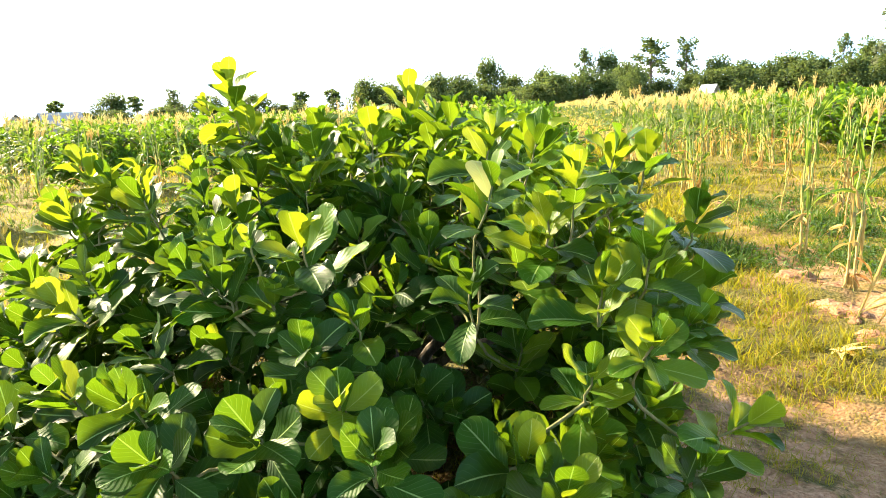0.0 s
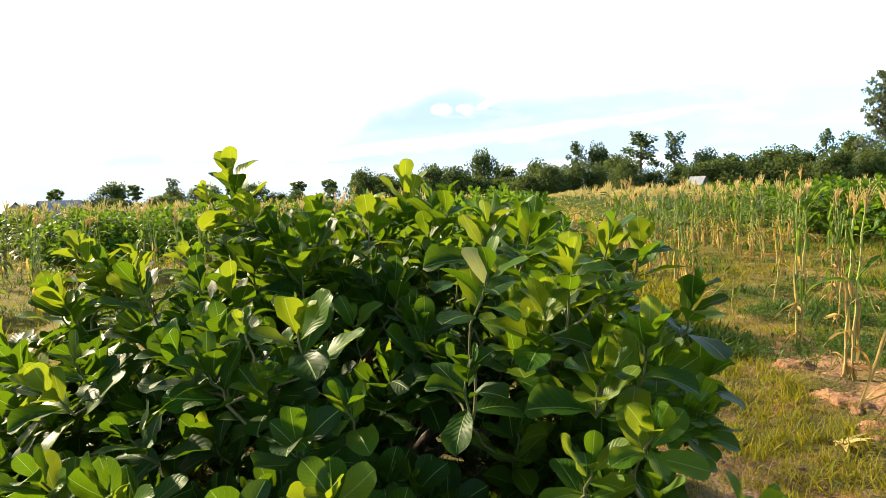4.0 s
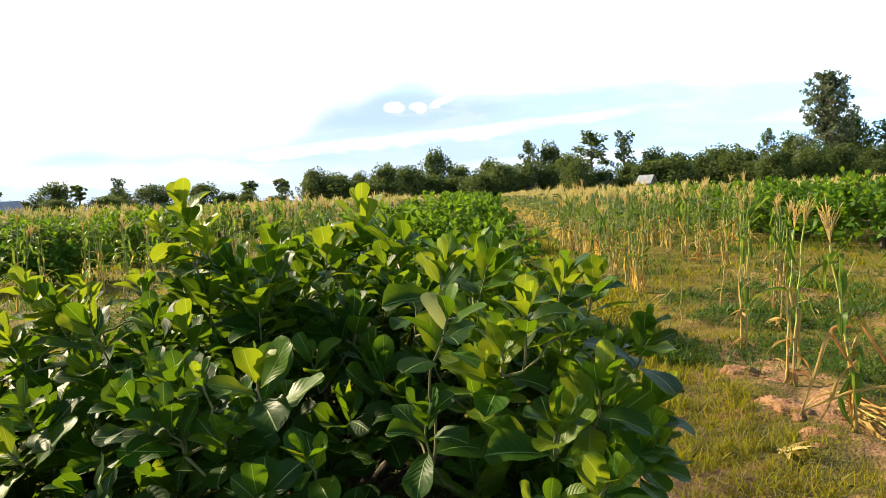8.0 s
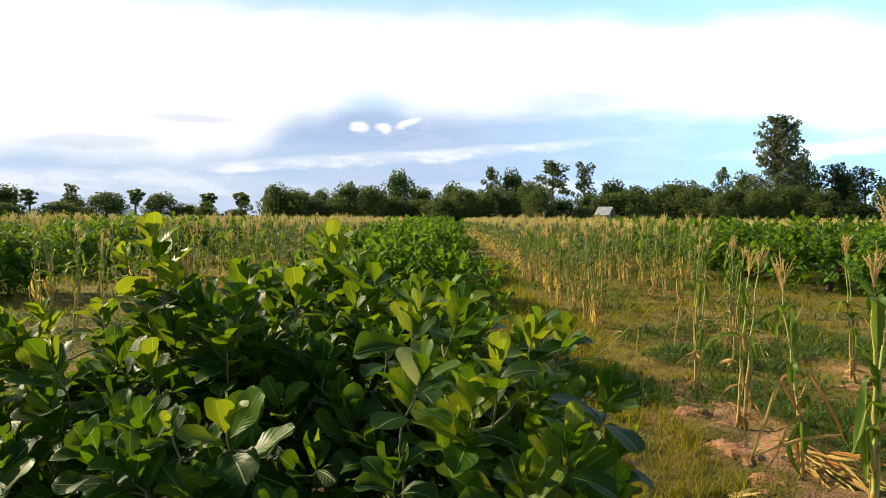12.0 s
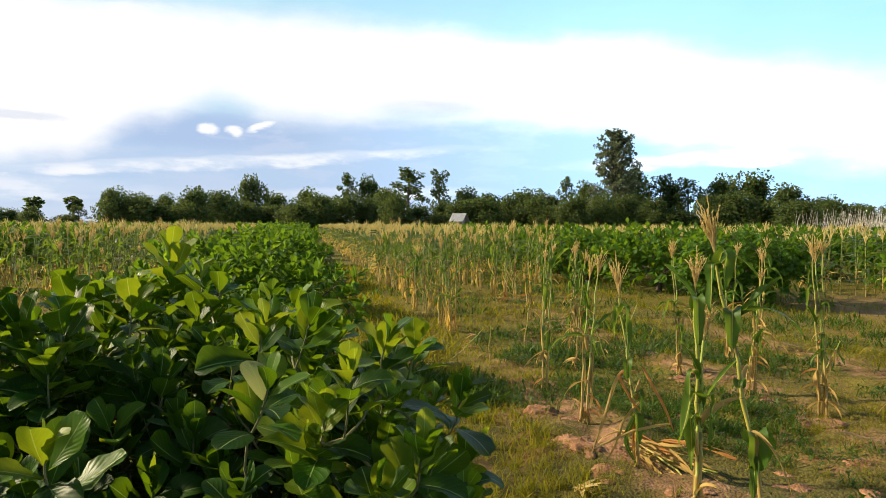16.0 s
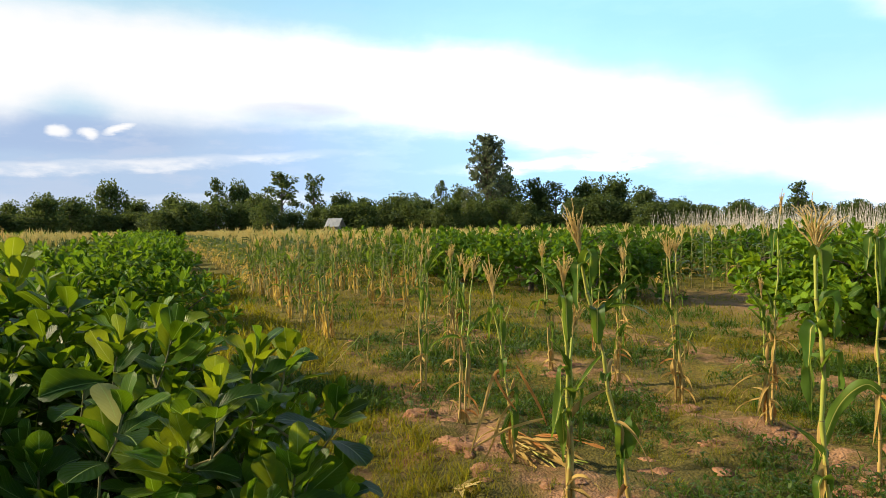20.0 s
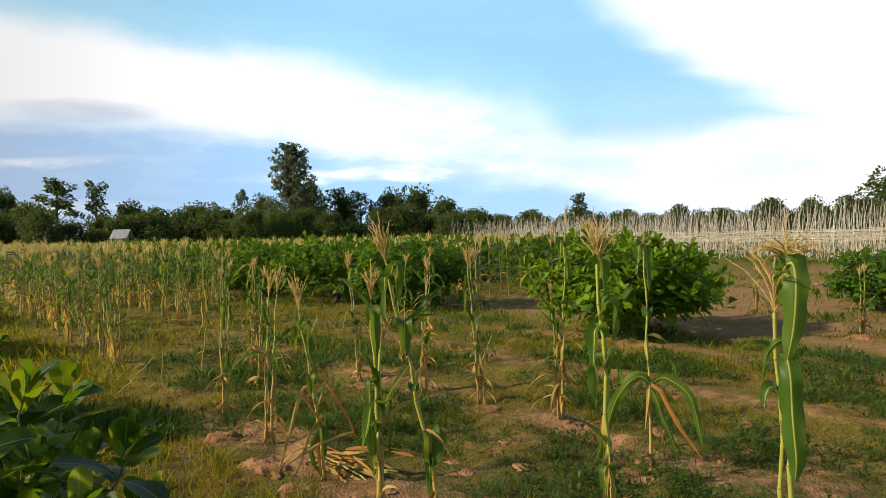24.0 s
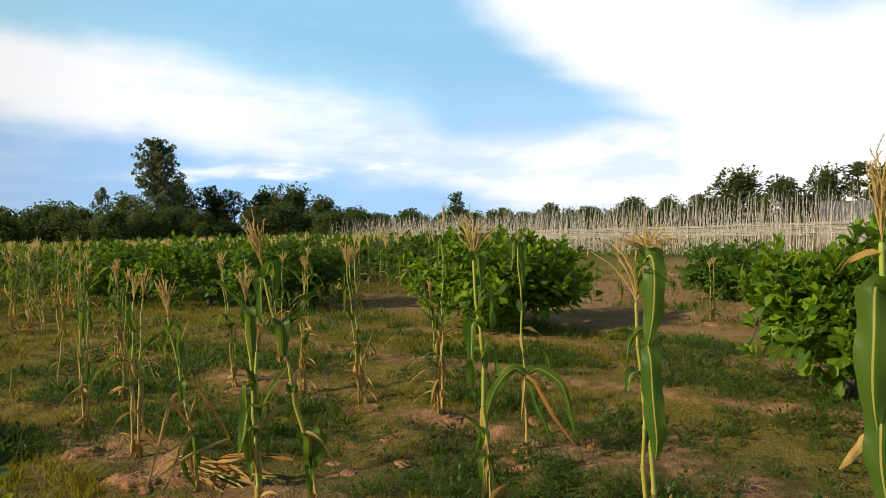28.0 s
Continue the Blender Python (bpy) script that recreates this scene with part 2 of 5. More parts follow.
def stalk_material(name, low, high, node_color, joints=7.0):
    """A maize stalk: straw at the foot, greener above, darker joints; v runs up the stalk."""
    mat, tree, node, m, step, mix = material(name)
    uv = node("ShaderNodeSeparateXYZ", node("ShaderNodeUVMap").outputs[0])
    co = node("ShaderNodeTexCoord").outputs["Object"]
    n = node("ShaderNodeTexNoise", co, None, 14.0, 4.0, 0.6).outputs[0]
    fibre = node("ShaderNodeMapping", co)
    fibre.inputs["Scale"].default_value = (160, 160, 4)
    f = node("ShaderNodeTexNoise", fibre.outputs[0], None, 1.0, 2.0, 0.5).outputs[0]
    v = m("ADD", uv.outputs[1], m("MULTIPLY", m("SUBTRACT", n, 0.5), 0.7))
    col = mix(step(0.2, 0.62, v), low, high)
    rnd = node("ShaderNodeObjectInfo").outputs["Random"]
    col = mix(m("MULTIPLY", rnd, 0.45), col, low)
    ring = step(0.93, 0.985, m("COSINE", m("MULTIPLY", uv.outputs[1], joints * 6.283)))
    col = mix(ring, col, node_color)
    col = mix(m("MULTIPLY", step(0.55, 0.75, f), 0.3), col, tuple(c * 0.55 for c in low))
    finish(tree, node, principled(tree, node, col, 0.55, f, strength=0.3, distance=0.003))
    return mat


def dry_material(name, a, b, see=0.25, island=False):
    """Dry straw: leaf, husk and tassel, with long fibres."""
    mat, tree, node, m, step, mix = material(name)
    co = node("ShaderNodeTexCoord").outputs["Object"]
    n = node("ShaderNodeTexNoise", co, None, 17.0, 4.0, 0.6).outputs[0]
    rnd = node("ShaderNodeNewGeometry").outputs["Random Per Island"] if island else node("ShaderNodeObjectInfo").outputs["Random"]
    uv = node("ShaderNodeSeparateXYZ", node("ShaderNodeUVMap").outputs[0])
    line = m("SINE", m("MULTIPLY", uv.outputs[0], 70.0))
    col = mix(m("ADD", m("MULTIPLY", n, 0.6), m("MULTIPLY", rnd, 0.4)), a, b)
    col = mix(m("MULTIPLY", step(0.2, 0.9, line), 0.25), col, tuple(c * 0.6 for c in a))
    face = principled(tree, node, col, 0.7, m("ADD", n, m("MULTIPLY", line, 0.3)), strength=0.5, distance=0.004, spec=0.25)
    thin = node("ShaderNodeBsdfTranslucent", mix(0.5, b, col))
    finish(tree, node, node("ShaderNodeMixShader", see, face, thin.outputs[0]).outputs[0])
    return mat


def soil_material(name="field_soil", trodden_lift=0.35, bare_only=False):
    """Sandy red-brown soil with crumbs, moss-green film and straw-coloured litter."""
    mat, tree, node, m, step, mix = material(name)
    co = node("ShaderNodeTexCoord").outputs["Object"]
    big = node("ShaderNodeTexNoise", co, None, 0.45, 4.0, 0.6).outputs[0]
    mid = node("ShaderNodeTexNoise", co, None, 3.0, 5.0, 0.65).outputs[0]
    fine = node("ShaderNodeTexNoise", co, None, 26.0, 5.0, 0.7).outputs[0]
    crumb = node("ShaderNodeTexVoronoi", co, None, 42.0).outputs["Distance"]
    col = mix(step(0.3, 0.7, mid), (0.18, 0.086, 0.044), (0.35, 0.19, 0.105))
    col = mix(m("MULTIPLY", step(0.5, 0.72, fine), 0.5), col, (0.44, 0.29, 0.20))
    col = mix(m("MULTIPLY", m("SUBTRACT", 1.0, step(0.05, 0.3, crumb)), 0.35), col, (0.11, 0.06, 0.035))
    if bare_only:
        h = m("ADD", m("MULTIPLY", fine, 0.5), m("ADD", m("MULTIPLY", crumb, -0.35), m("MULTIPLY", mid, 0.6)))
        finish(tree, node, principled(tree, node, col, 0.95, h, strength=0.9, distance=0.03, spec=0.15))
        return mat
    green = step(0.37, 0.5, m("ADD", m("MULTIPLY", big, 0.6), m("MULTIPLY", mid, 0.4)))
    # the planting ridges stay bare
    sep = node("ShaderNodeSeparateXYZ", co)
    across = m("ADD", m("MULTIPLY", sep.outputs[0], math.cos(radians(-8.0))), m("MULTIPLY", sep.outputs[1], -math.sin(radians(-8.0))))
    ridge = m("COSINE", m("MULTIPLY", m("SUBTRACT", across, 3.3), 2 * math.pi / 2.45))
    bare = step(0.5, 1.3, m("ADD", ridge, m("MULTIPLY", m("SUBTRACT", mid, 0.5), 2.6)))
    rad = node("ShaderNodeVectorMath", co, operation="LENGTH").outputs["Value"]
    bare = m("MULTIPLY", bare, step(2.6, 3.0, m("ABSOLUTE", across)))
    fade = m("SUBTRACT", step(6.5, 11, rad), m("MULTIPLY", step(4.2, 5.0, across), m("SUBTRACT", step(6.5, 11, rad), step(11, 18, rad))))
    bare = m("MULTIPLY", bare, m("SUBTRACT", 1.0, m("MULTIPLY", fade, 0.85)))
    green = m("MULTIPLY", green, m("SUBTRACT", 1.0, m("MULTIPLY", bare, 0.9)))
    # the lane and the field beyond are grown over
    grown = m("MULTIPLY", step(5.0, 8.5, rad), m("SUBTRACT", 0.85, m("MULTIPLY", bare, 0.6)))
    green = m("MAXIMUM", green, grown)
    # trodden strip beside the big bush, bare of grass and lightened further down
    worn = m("MULTIPLY", m("SUBTRACT", 1.0, step(3.2, 5.2, rad)), step(0.42, 0.55, mid))
    strip = m("MULTIPLY", step(0.5, 1.0, across), m("MULTIPLY", m("SUBTRACT", 1.0, step(1.9, 2.5, across)), step(-0.6, 0.8, sep.outputs[1])))
    worn = m("MULTIPLY", worn, strip)
    green = m("MULTIPLY", green, m("SUBTRACT", 1.0, m("MULTIPLY", worn, 0.8)))
    # the green film is darker close by, shade of the foreground put into its colour
    col = mix(m("MULTIPLY", green, 0.85), col, mix(step(4.5, 9.0, rad), mix(step(0.4, 0.6, fine), (0.024, 0.04, 0.005), (0.06, 0.068, 0.01)), mix(step(0.4, 0.6, fine), (0.055, 0.072, 0.005), (0.15, 0.13, 0.01))))
    # far away the sward closes over the soil
    sward = mix(step(0.35, 0.65, mid), (0.065, 0.08, 0.008), (0.125, 0.105, 0.014))
    # ploughed red ground before the trellis
    red = m("MULTIPLY", step(11.5, 14.0, across), m("SUBTRACT", 1.0, step(13.0, 19.0, m("ADD", m("MULTIPLY", sep.outputs[0], math.sin(radians(-8.0))), m("MULTIPLY", sep.outputs[1], math.cos(radians(-8.0)))))))
    col = mix(m("MULTIPLY", step(12, 40, rad), 0.6), col, sward)
    col = mix(m("MULTIPLY", red, m("ADD", 0.45, m("MULTIPLY", step(0.4, 0.6, mid), 0.4))), col, mix(fine, (0.16, 0.085, 0.045), (0.36, 0.21, 0.11)))
    # the strip is painted paler to brighten soil that lies in the bush's shadow
    col = mix(m("MULTIPLY", worn, trodden_lift), col, mix(step(0.35, 0.65, fine), (0.25, 0.14, 0.09), (0.45, 0.28, 0.2)))
    h = m("ADD", m("MULTIPLY", fine, 0.5), m("ADD", m("MULTIPLY", crumb, -0.35), m("MULTIPLY", mid, 0.6)))
    finish(tree, node, principled(tree, node, col, 0.95, h, strength=0.9, distance=0.035, spec=0.15))
    return mat


def sheet_material(name, a, b, metallic=0.3, rough=0.5):
    mat, tree, node, m, step, mix = material(name)
    co = node("ShaderNodeTexCoord").outputs["Object"]
    n = node("ShaderNodeTexNoise", co, None, 1.3, 5.0, 0.6).outputs[0]
    s = node("ShaderNodeMapping", co)
    s.inputs["Scale"].default_value = (5, 0.4, 0.4)
    k = node("ShaderNodeTexNoise", s.outputs[0], None, 2.0, 4.0, 0.6).outputs[0]
    col = mix(step(0.35, 0.7, m("ADD", m("MULTIPLY", n, 0.5), m("MULTIPLY", k, 0.5))), a, b)
    finish(tree, node, principled(tree, node, col, rough, n, metallic=metallic))
    return mat


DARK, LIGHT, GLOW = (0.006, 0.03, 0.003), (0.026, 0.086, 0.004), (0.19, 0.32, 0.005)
leaf_near = leaf_material("cashew_leaf", DARK, LIGHT, GLOW, island=False, rough=0.46)
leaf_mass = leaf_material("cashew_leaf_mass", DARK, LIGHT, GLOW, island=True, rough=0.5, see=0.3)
# lighter copy of the bush leaf: fresher growth, with sunlight put into the colour
leaf_lobe_lit = leaf_material("cashew_leaf_lit", (0.014, 0.056, 0.004), (0.068, 0.145, 0.007), (0.28, 0.4, 0.007), island=True)
# young leaves, and the yellow-green painted on tips where the sun shines through
leaf_young_lit = leaf_material("cashew_leaf_young_lit", (0.045, 0.125, 0.008), (0.145, 0.2, 0.012), (0.34, 0.39, 0.008), island=False, see=0.48, vein_color=(0.35, 0.42, 0.12))
leaf_old = leaf_material("yellowing_leaf", (0.26, 0.28, 0.07), (0.34, 0.33, 0.12), (0.4, 0.4, 0.1), island=False)
leaf_litter = dry_material("fallen_leaf", (0.09, 0.045, 0.02), (0.24, 0.14, 0.07), island=True)
# brighter copies of the row bush leaf, with sunlight put into the colour
leaf_single_sunlit = leaf_material("sunlit_cashew_leaf", (0.02, 0.072, 0.006), (0.18, 0.31, 0.018), (0.42, 0.57, 0.014), island=False, rough=0.5)
leaf_row_sunlit = leaf_material("sunlit_cashew_mass", (0.018, 0.067, 0.006), (0.175, 0.3, 0.018), (0.41, 0.56, 0.014), island=True, veins=0, rough=0.5)
leaf_far = leaf_material("cashew_leaf_far", (0.011, 0.046, 0.005), (0.068, 0.165, 0.012), (0.27, 0.43, 0.012), island=True, veins=0, rough=0.62)
leaf_spray = leaf_material("spray_leaf", (0.06, 0.085, 0.05), (0.19, 0.21, 0.125), (0.2, 0.24, 0.11), island=True, veins=0, see=0.45, rough=0.8)
leaf_wood = leaf_material("tree_leaf", (0.032, 0.06, 0.02), (0.105, 0.135, 0.045), (0.19, 0.25, 0.045), island=True, veins=0, see=0.4, rough=0.75)
maize_green = leaf_material("maize_leaf", (0.028, 0.085, 0.012), (0.095, 0.16, 0.02), (0.26, 0.36, 0.025), island=False, veins=0, vein_color=(0.55, 0.48, 0.12), spots=0.2, rough=0.45, see=0.4, rib_width=0.05)
maize_mass_mat = leaf_material("maize_leaf_mass", (0.02, 0.055, 0.010), (0.12, 0.16, 0.03), (0.24, 0.29, 0.03), island=True, veins=0, spots=0.3)
grass_green = leaf_material("grass_blade", (0.06, 0.09, 0.006), (0.25, 0.185, 0.012), (0.42, 0.37, 0.012), island=True, veins=0, see=0.4, rough=0.6)
weed_green = leaf_material("weed_leaf", (0.016, 0.05, 0.005), (0.06, 0.105, 0.008), (0.17, 0.26, 0.014), island=True, veins=0, see=0.35, rough=0.55)
straw = dry_material("dry_maize", (0.30, 0.18, 0.045), (0.58, 0.41, 0.13))
rust = dry_material("rusty_dry_leaf", (0.30, 0.11, 0.025), (0.52, 0.25, 0.06))
tassel_mat = dry_material("maize_tassel", (0.64, 0.46, 0.15), (0.88, 0.72, 0.34), see=0.5)
straw_mass = dry_material("dry_maize_mass", (0.44, 0.27, 0.04), (0.74, 0.54, 0.13), see=0.4, island=True)
tassel_mass = dry_material("pale_tassel_mass", (0.6, 0.5, 0.17), (0.84, 0.74, 0.36), see=0.45, island=True)
stalk_mat = stalk_material("maize_stalk", (0.36, 0.235, 0.06), (0.25, 0.31, 0.035), (0.15, 0.12, 0.03))
stalk_row = stalk_material("row_maize_stalk", (0.34, 0.26, 0.08), (0.19, 0.24, 0.05), (0.1, 0.09, 0.03))
bark = bark_material("cashew_bark", (0.06, 0.045, 0.035), (0.15, 0.115, 0.09))
twig = bark_material("green_twig", (0.085, 0.105, 0.03), (0.16, 0.13, 0.055), scale=9)
trunk_mat = bark_material("tree_bark", (0.07, 0.05, 0.04), (0.16, 0.12, 0.09), scale=3)
pole_mat = bark_material("weathered_stake", (0.36, 0.335, 0.29), (0.68, 0.63, 0.55), scale=5)
soil = soil_material()
clod_soil = soil_material("loose_soil", 0.0, True)
roof_grey = sheet_material("weathered_roof_sheet", (0.09, 0.10, 0.115), (0.17, 0.185, 0.205))
roof_pale = sheet_material("pale_roof_sheet", (0.2, 0.22, 0.25), (0.36, 0.38, 0.42))
roof_green = sheet_material("green_roof_sheet", (0.03, 0.16, 0.09), (0.06, 0.24, 0.14))
wall_plank = bark_material("plank_wall", (0.16, 0.14, 0.12), (0.33, 0.3, 0.27), scale=4)


# ---- builders ----
def mesh_from(name, verts, faces, mat, uvs=None, smooth=True):
    """A mesh from arrays; uvs: one per vertex."""
    me = bpy.data.meshes.new(name)
    verts, faces = np.asarray(verts, dtype=np.float32), np.asarray(faces, dtype=np.int32)
    k = faces.shape[1]
    me.vertices.add(len(verts))
    me.vertices.foreach_set("co", verts.ravel())
    me.loops.add(faces.size)
    me.loops.foreach_set("vertex_index", faces.ravel())
    me.polygons.add(len(faces))
    me.polygons.foreach_set("loop_start", np.arange(0, faces.size, k, dtype=np.int32))
    if uvs is not None:
        layer = me.uv_layers.new(name="UVMap")
        layer.data.foreach_set("uv", np.asarray(uvs, dtype=np.float32)[faces.ravel()].ravel())
    me.update(calc_edges=True)
    me.validate()
    if smooth:
        me.polygons.foreach_set("use_smooth", np.ones(len(me.polygons), dtype=bool))
    me.materials.append(mat)
    return me


def child(name, mesh, parent, m=None, label="", kind=""):
    ob = new(name, mesh)
    ob.parent = parent
    if m is not None:
        ob.matrix_local = m
    return tagged(ob, label=label, kind=kind)


class Soup:
    """Gathers vertices, quads and UVs of many pieces into one mesh."""
    def __init__(self):
        self.v, self.f, self.u, self.n = [], [], [], 0

    def add(self, verts, faces, uvs):
        self.v.append(np.asarray(verts, float)), self.u.append(np.asarray(uvs, float))
        self.f.append(np.asarray(faces, int) + self.n)
        self.n += len(verts)

    def spread(self, piece, mats):
        """One copy of piece for each 4x4 matrix of mats (n, 4, 4)."""
        v, f, u = piece
        mats = np.asarray(mats, float)
        if not len(mats):
            return
        out = np.einsum("nij,kj->nki", mats[:, :3, :3], v) + mats[:, None, :3, 3]
        k = len(v)
        self.v.append(out.reshape(-1, 3)), self.u.append(np.tile(u, (len(mats), 1)))
        self.f.append((f[None] + (np.arange(len(mats)) * k)[:, None, None]).reshape(-1, f.shape[1]) + self.n)
        self.n += k * len(mats)

    def mesh(self, name, mat, smooth=True):
        return mesh_from(name, np.concatenate(self.v), np.concatenate(self.f), mat, np.concatenate(self.u), smooth)


def grid_faces(rows, cols, close=False):
    f = []
    for i in range(rows - 1):
        for j in range(cols if close else cols - 1):
            a, b = i * cols + j, i * cols + (j + 1) % cols
            f.append((a, b, b + cols, a + cols))
    return np.array(f)


def tube(points, radii, sides=6):
    """A tube along points: vertices, quads, UVs with v along its length."""
    pts = [Vector(p) for p in points]
    verts, uvs = [], []
    for i, p in enumerate(pts):
        d = (pts[min(i + 1, len(pts) - 1)] - pts[max(i - 1, 0)]).normalized()
        a = d.orthogonal().normalized() if i == 0 else (a - d * a.dot(d)).normalized()
        b = d.cross(a)
        for k in range(sides):
            w = 2 * math.pi * k / sides
            verts.append(p + (a * math.cos(w) + b * math.sin(w)) * radii[i])
            uvs.append((k / sides, i / (len(pts) - 1)))
    return np.array([tuple(v) for v in verts]), grid_faces(len(pts), sides, True), np.array(uvs)


def blade(rng, length, half, arch, fold=0.2, rows=8, cols=5, wave=0.0, shape="cashew", stem=0.06, twist=0.0):
    """A leaf along +y with its face to +z: outline, fold along the midrib, droop and waves."""
    verts, uvs = [], []
    p1, p2 = rng.random() * 6, rng.random() * 6
    for i in range(rows):
        t = i / (rows - 1)
        if shape == "cashew":
            t = 1 - (1 - t) ** 1.45
            w = max(half * 1.5 * t ** 0.72 * max(0.0, 1 - t ** 3.0) ** 0.5, 0.012 * length)
        elif shape == "limp":
            w = half * (0.4 + 0.6 * math.sin(math.pi * min(1.0, t ** 0.6 * 0.92))) * rng.uniform(0.84, 1.1) * (1 - 0.75 * max(0.0, t - 0.8) / 0.2)
        elif shape == "torn":
            w = half * min(1, 0.5 + 3 * t) * (1 - 0.3 * t * t)
        else:
            w = half * min(1, 0.55 + 3 * t) * (1 - t ** 3.2) + 0.0015
        ang = arch * t
        y = length * (math.sin(ang) / arch if abs(arch) > 1e-3 else t)
        z = -length * ((1 - math.cos(ang)) / arch if abs(arch) > 1e-3 else 0)
        for j in range(cols):
            s = 2 * j / (cols - 1) - 1
            y_end = (rng.uniform(-0.12, 0.02) * length if shape in ("torn", "limp") and i == rows - 1 else 0)
            ripple = wave * length * (math.sin(9 * t + p1 + s * 2) * s * s + 0.5 * math.sin(15 * t + p2) * s)
            tw = twist * t
            xx, zz = s * w * math.cos(tw), s * w * math.sin(tw) + fold * abs(s) * w + ripple
            verts.append((xx, y + y_end, z + zz))
            uvs.append(((s + 1) / 2, t))
    return np.array(verts), grid_faces(rows, cols), np.array(uvs)


def facing(direction, up, size=1.0):
    """A matrix that takes +y to direction and +z towards up."""
    d = Vector(direction).normalized()
    z = Vector(up) - d * Vector(up).dot(d)
    z = z.normalized() if z.length > 1e-4 else d.orthogonal().normalized()
    x = d.cross(z)
    return Matrix(((x.x * size, d.x * size, z.x * size, 0), (x.y * size, d.y * size, z.y * size, 0), (x.z * size, d.z * size, z.z * size, 0), (0, 0, 0, 1)))


def placed(m, p):
    m = m.copy()
    m.translation = p
    return m


# the field's own axes: rows run along ALONG, ACROSS points to the right of them
ROW = radians(-8.0)
ALONG, ACROSS = Vector((math.sin(ROW), math.cos(ROW), 0)), Vector((math.cos(ROW), -math.sin(ROW), 0))


def field(u, v, z=0.0):
    return ACROSS * u + ALONG * v + Vector((0, 0, z))


def height(x, y):
    """The lie of the ground: low ridges along the rows, hummocks and ruts."""
    u, v = x * ACROSS.x + y * ACROSS.y, x * ALONG.x + y * ALONG.y
    near = 1 / (1 + (x * x + y * y) / 900)
    h = 0.05 * math.cos((u - 3.3) * 2 * math.pi / 2.45) * (0.6 + 0.8 * noise.noise((u * 0.6, v * 0.25, 3.1)))
    h += 0.09 * noise.noise((x * 0.9, y * 0.9, 0)) + 0.065 * noise.noise((x * 2.7, y * 2.7, 5)) + 0.034 * noise.noise((x * 7, y * 7, 9))
    return h * near


def ground():
    """One sheet of soil, fine near the bush and coarse towards the horizon."""
    turns, r, rings = 300, 0.004, []
    while r < 4200:
        rings.append(r)
        r = r * 2.2 if r < 0.3 else r * 1.022 if r < 30 else r * 1.09
        if 0.3 < r < 14:
            r = min(r, max(rings[-1], 0.3) + 0.085)
    verts, uvs = [], []
    cx, cy = 0.6, -0.4
    for r in rings:
        for k in range(turns):
            # three quarters of the spokes face the field
            a = -math.pi + 2 * math.pi * k / turns
            a = a - 0.55 * math.sin(a - 0.3) + 0.0
            x, y = cx + r * math.sin(a), cy + r * math.cos(a)
            verts.append((x, y, height(x, y) if r < 200 else 0))
            uvs.append((x, y))
    ob = new("ground", mesh_from("ground", verts, grid_faces(len(rings), turns, True), soil, uvs))
    return tagged(ob, label="sandy reddish-brown field soil with ridges and sparse grass", category="ground", kind="structure")


def on_ground(x, y):
    return Vector((x, y, height(x, y)))

ground()

# ---- cashew bushes ----
rng = random.Random(7)


def cashew_leaf_kinds(n, rows, cols, seed):
    r = random.Random(seed)
    return [blade(r, 1.0, r.uniform(0.28, 0.35), r.uniform(-0.6, 0.9), r.uniform(0.05, 0.5), rows, cols, r.uniform(0.01, 0.04), twist=r.uniform(-0.4, 0.4)) for _ in range(n)]


def rosette(r, tip, axis, size, count):
    """Matrices of the leaves round one shoot tip: small upright ones inside, broad spreading ones below."""
    axis = Vector(axis).normalized()
    a = axis.orthogonal().normalized()
    b = axis.cross(a)
    out, start = [], r.random() * 6.28
    for i in range(count):
        k = i / max(1, count - 1)
        turn = start + i * 2.4 + r.uniform(-0.3, 0.3)
        lean = radians(13 + 62 * k ** 1.1 + r.uniform(-14, 18))
        d = axis * math.cos(lean) + (a * math.cos(turn) + b * math.sin(turn)) * math.sin(lean)
        d.z -= 0.12 * k * r.random()
        length = size * (0.55 + 0.5 * k ** 0.6) * r.uniform(0.8, 1.12)
        up = axis + Vector((r.uniform(-0.35, 0.35), r.uniform(-0.35, 0.35), 0.35))
        foot = Vector(tip) - axis * (0.12 * k * size / 0.13) + d * 0.012
        out.append((placed(facing(d, up, length), foot), k))
    return out


def limb(soup, r, a, b, r0, r1, sag=0.12, steps=7, sides=6):
    a, b = Vector(a), Vector(b)
    side = Vector((r.uniform(-1, 1), r.uniform(-1, 1), r.uniform(-0.2, 0.6))) * (b - a).length * sag
    pts = [a.lerp(b, t) + side * math.sin(math.pi * t) + Vector((r.uniform(-1, 1), r.uniform(-1, 1), r.uniform(-1, 1))) * 0.012 for t in [i / (steps - 1) for i in range(steps)]]
    pts[0], pts[-1] = a, b
    soup.add(*tube(pts, [r0 + (r1 - r0) * i / (steps - 1) for i in range(steps)], sides))
    return pts


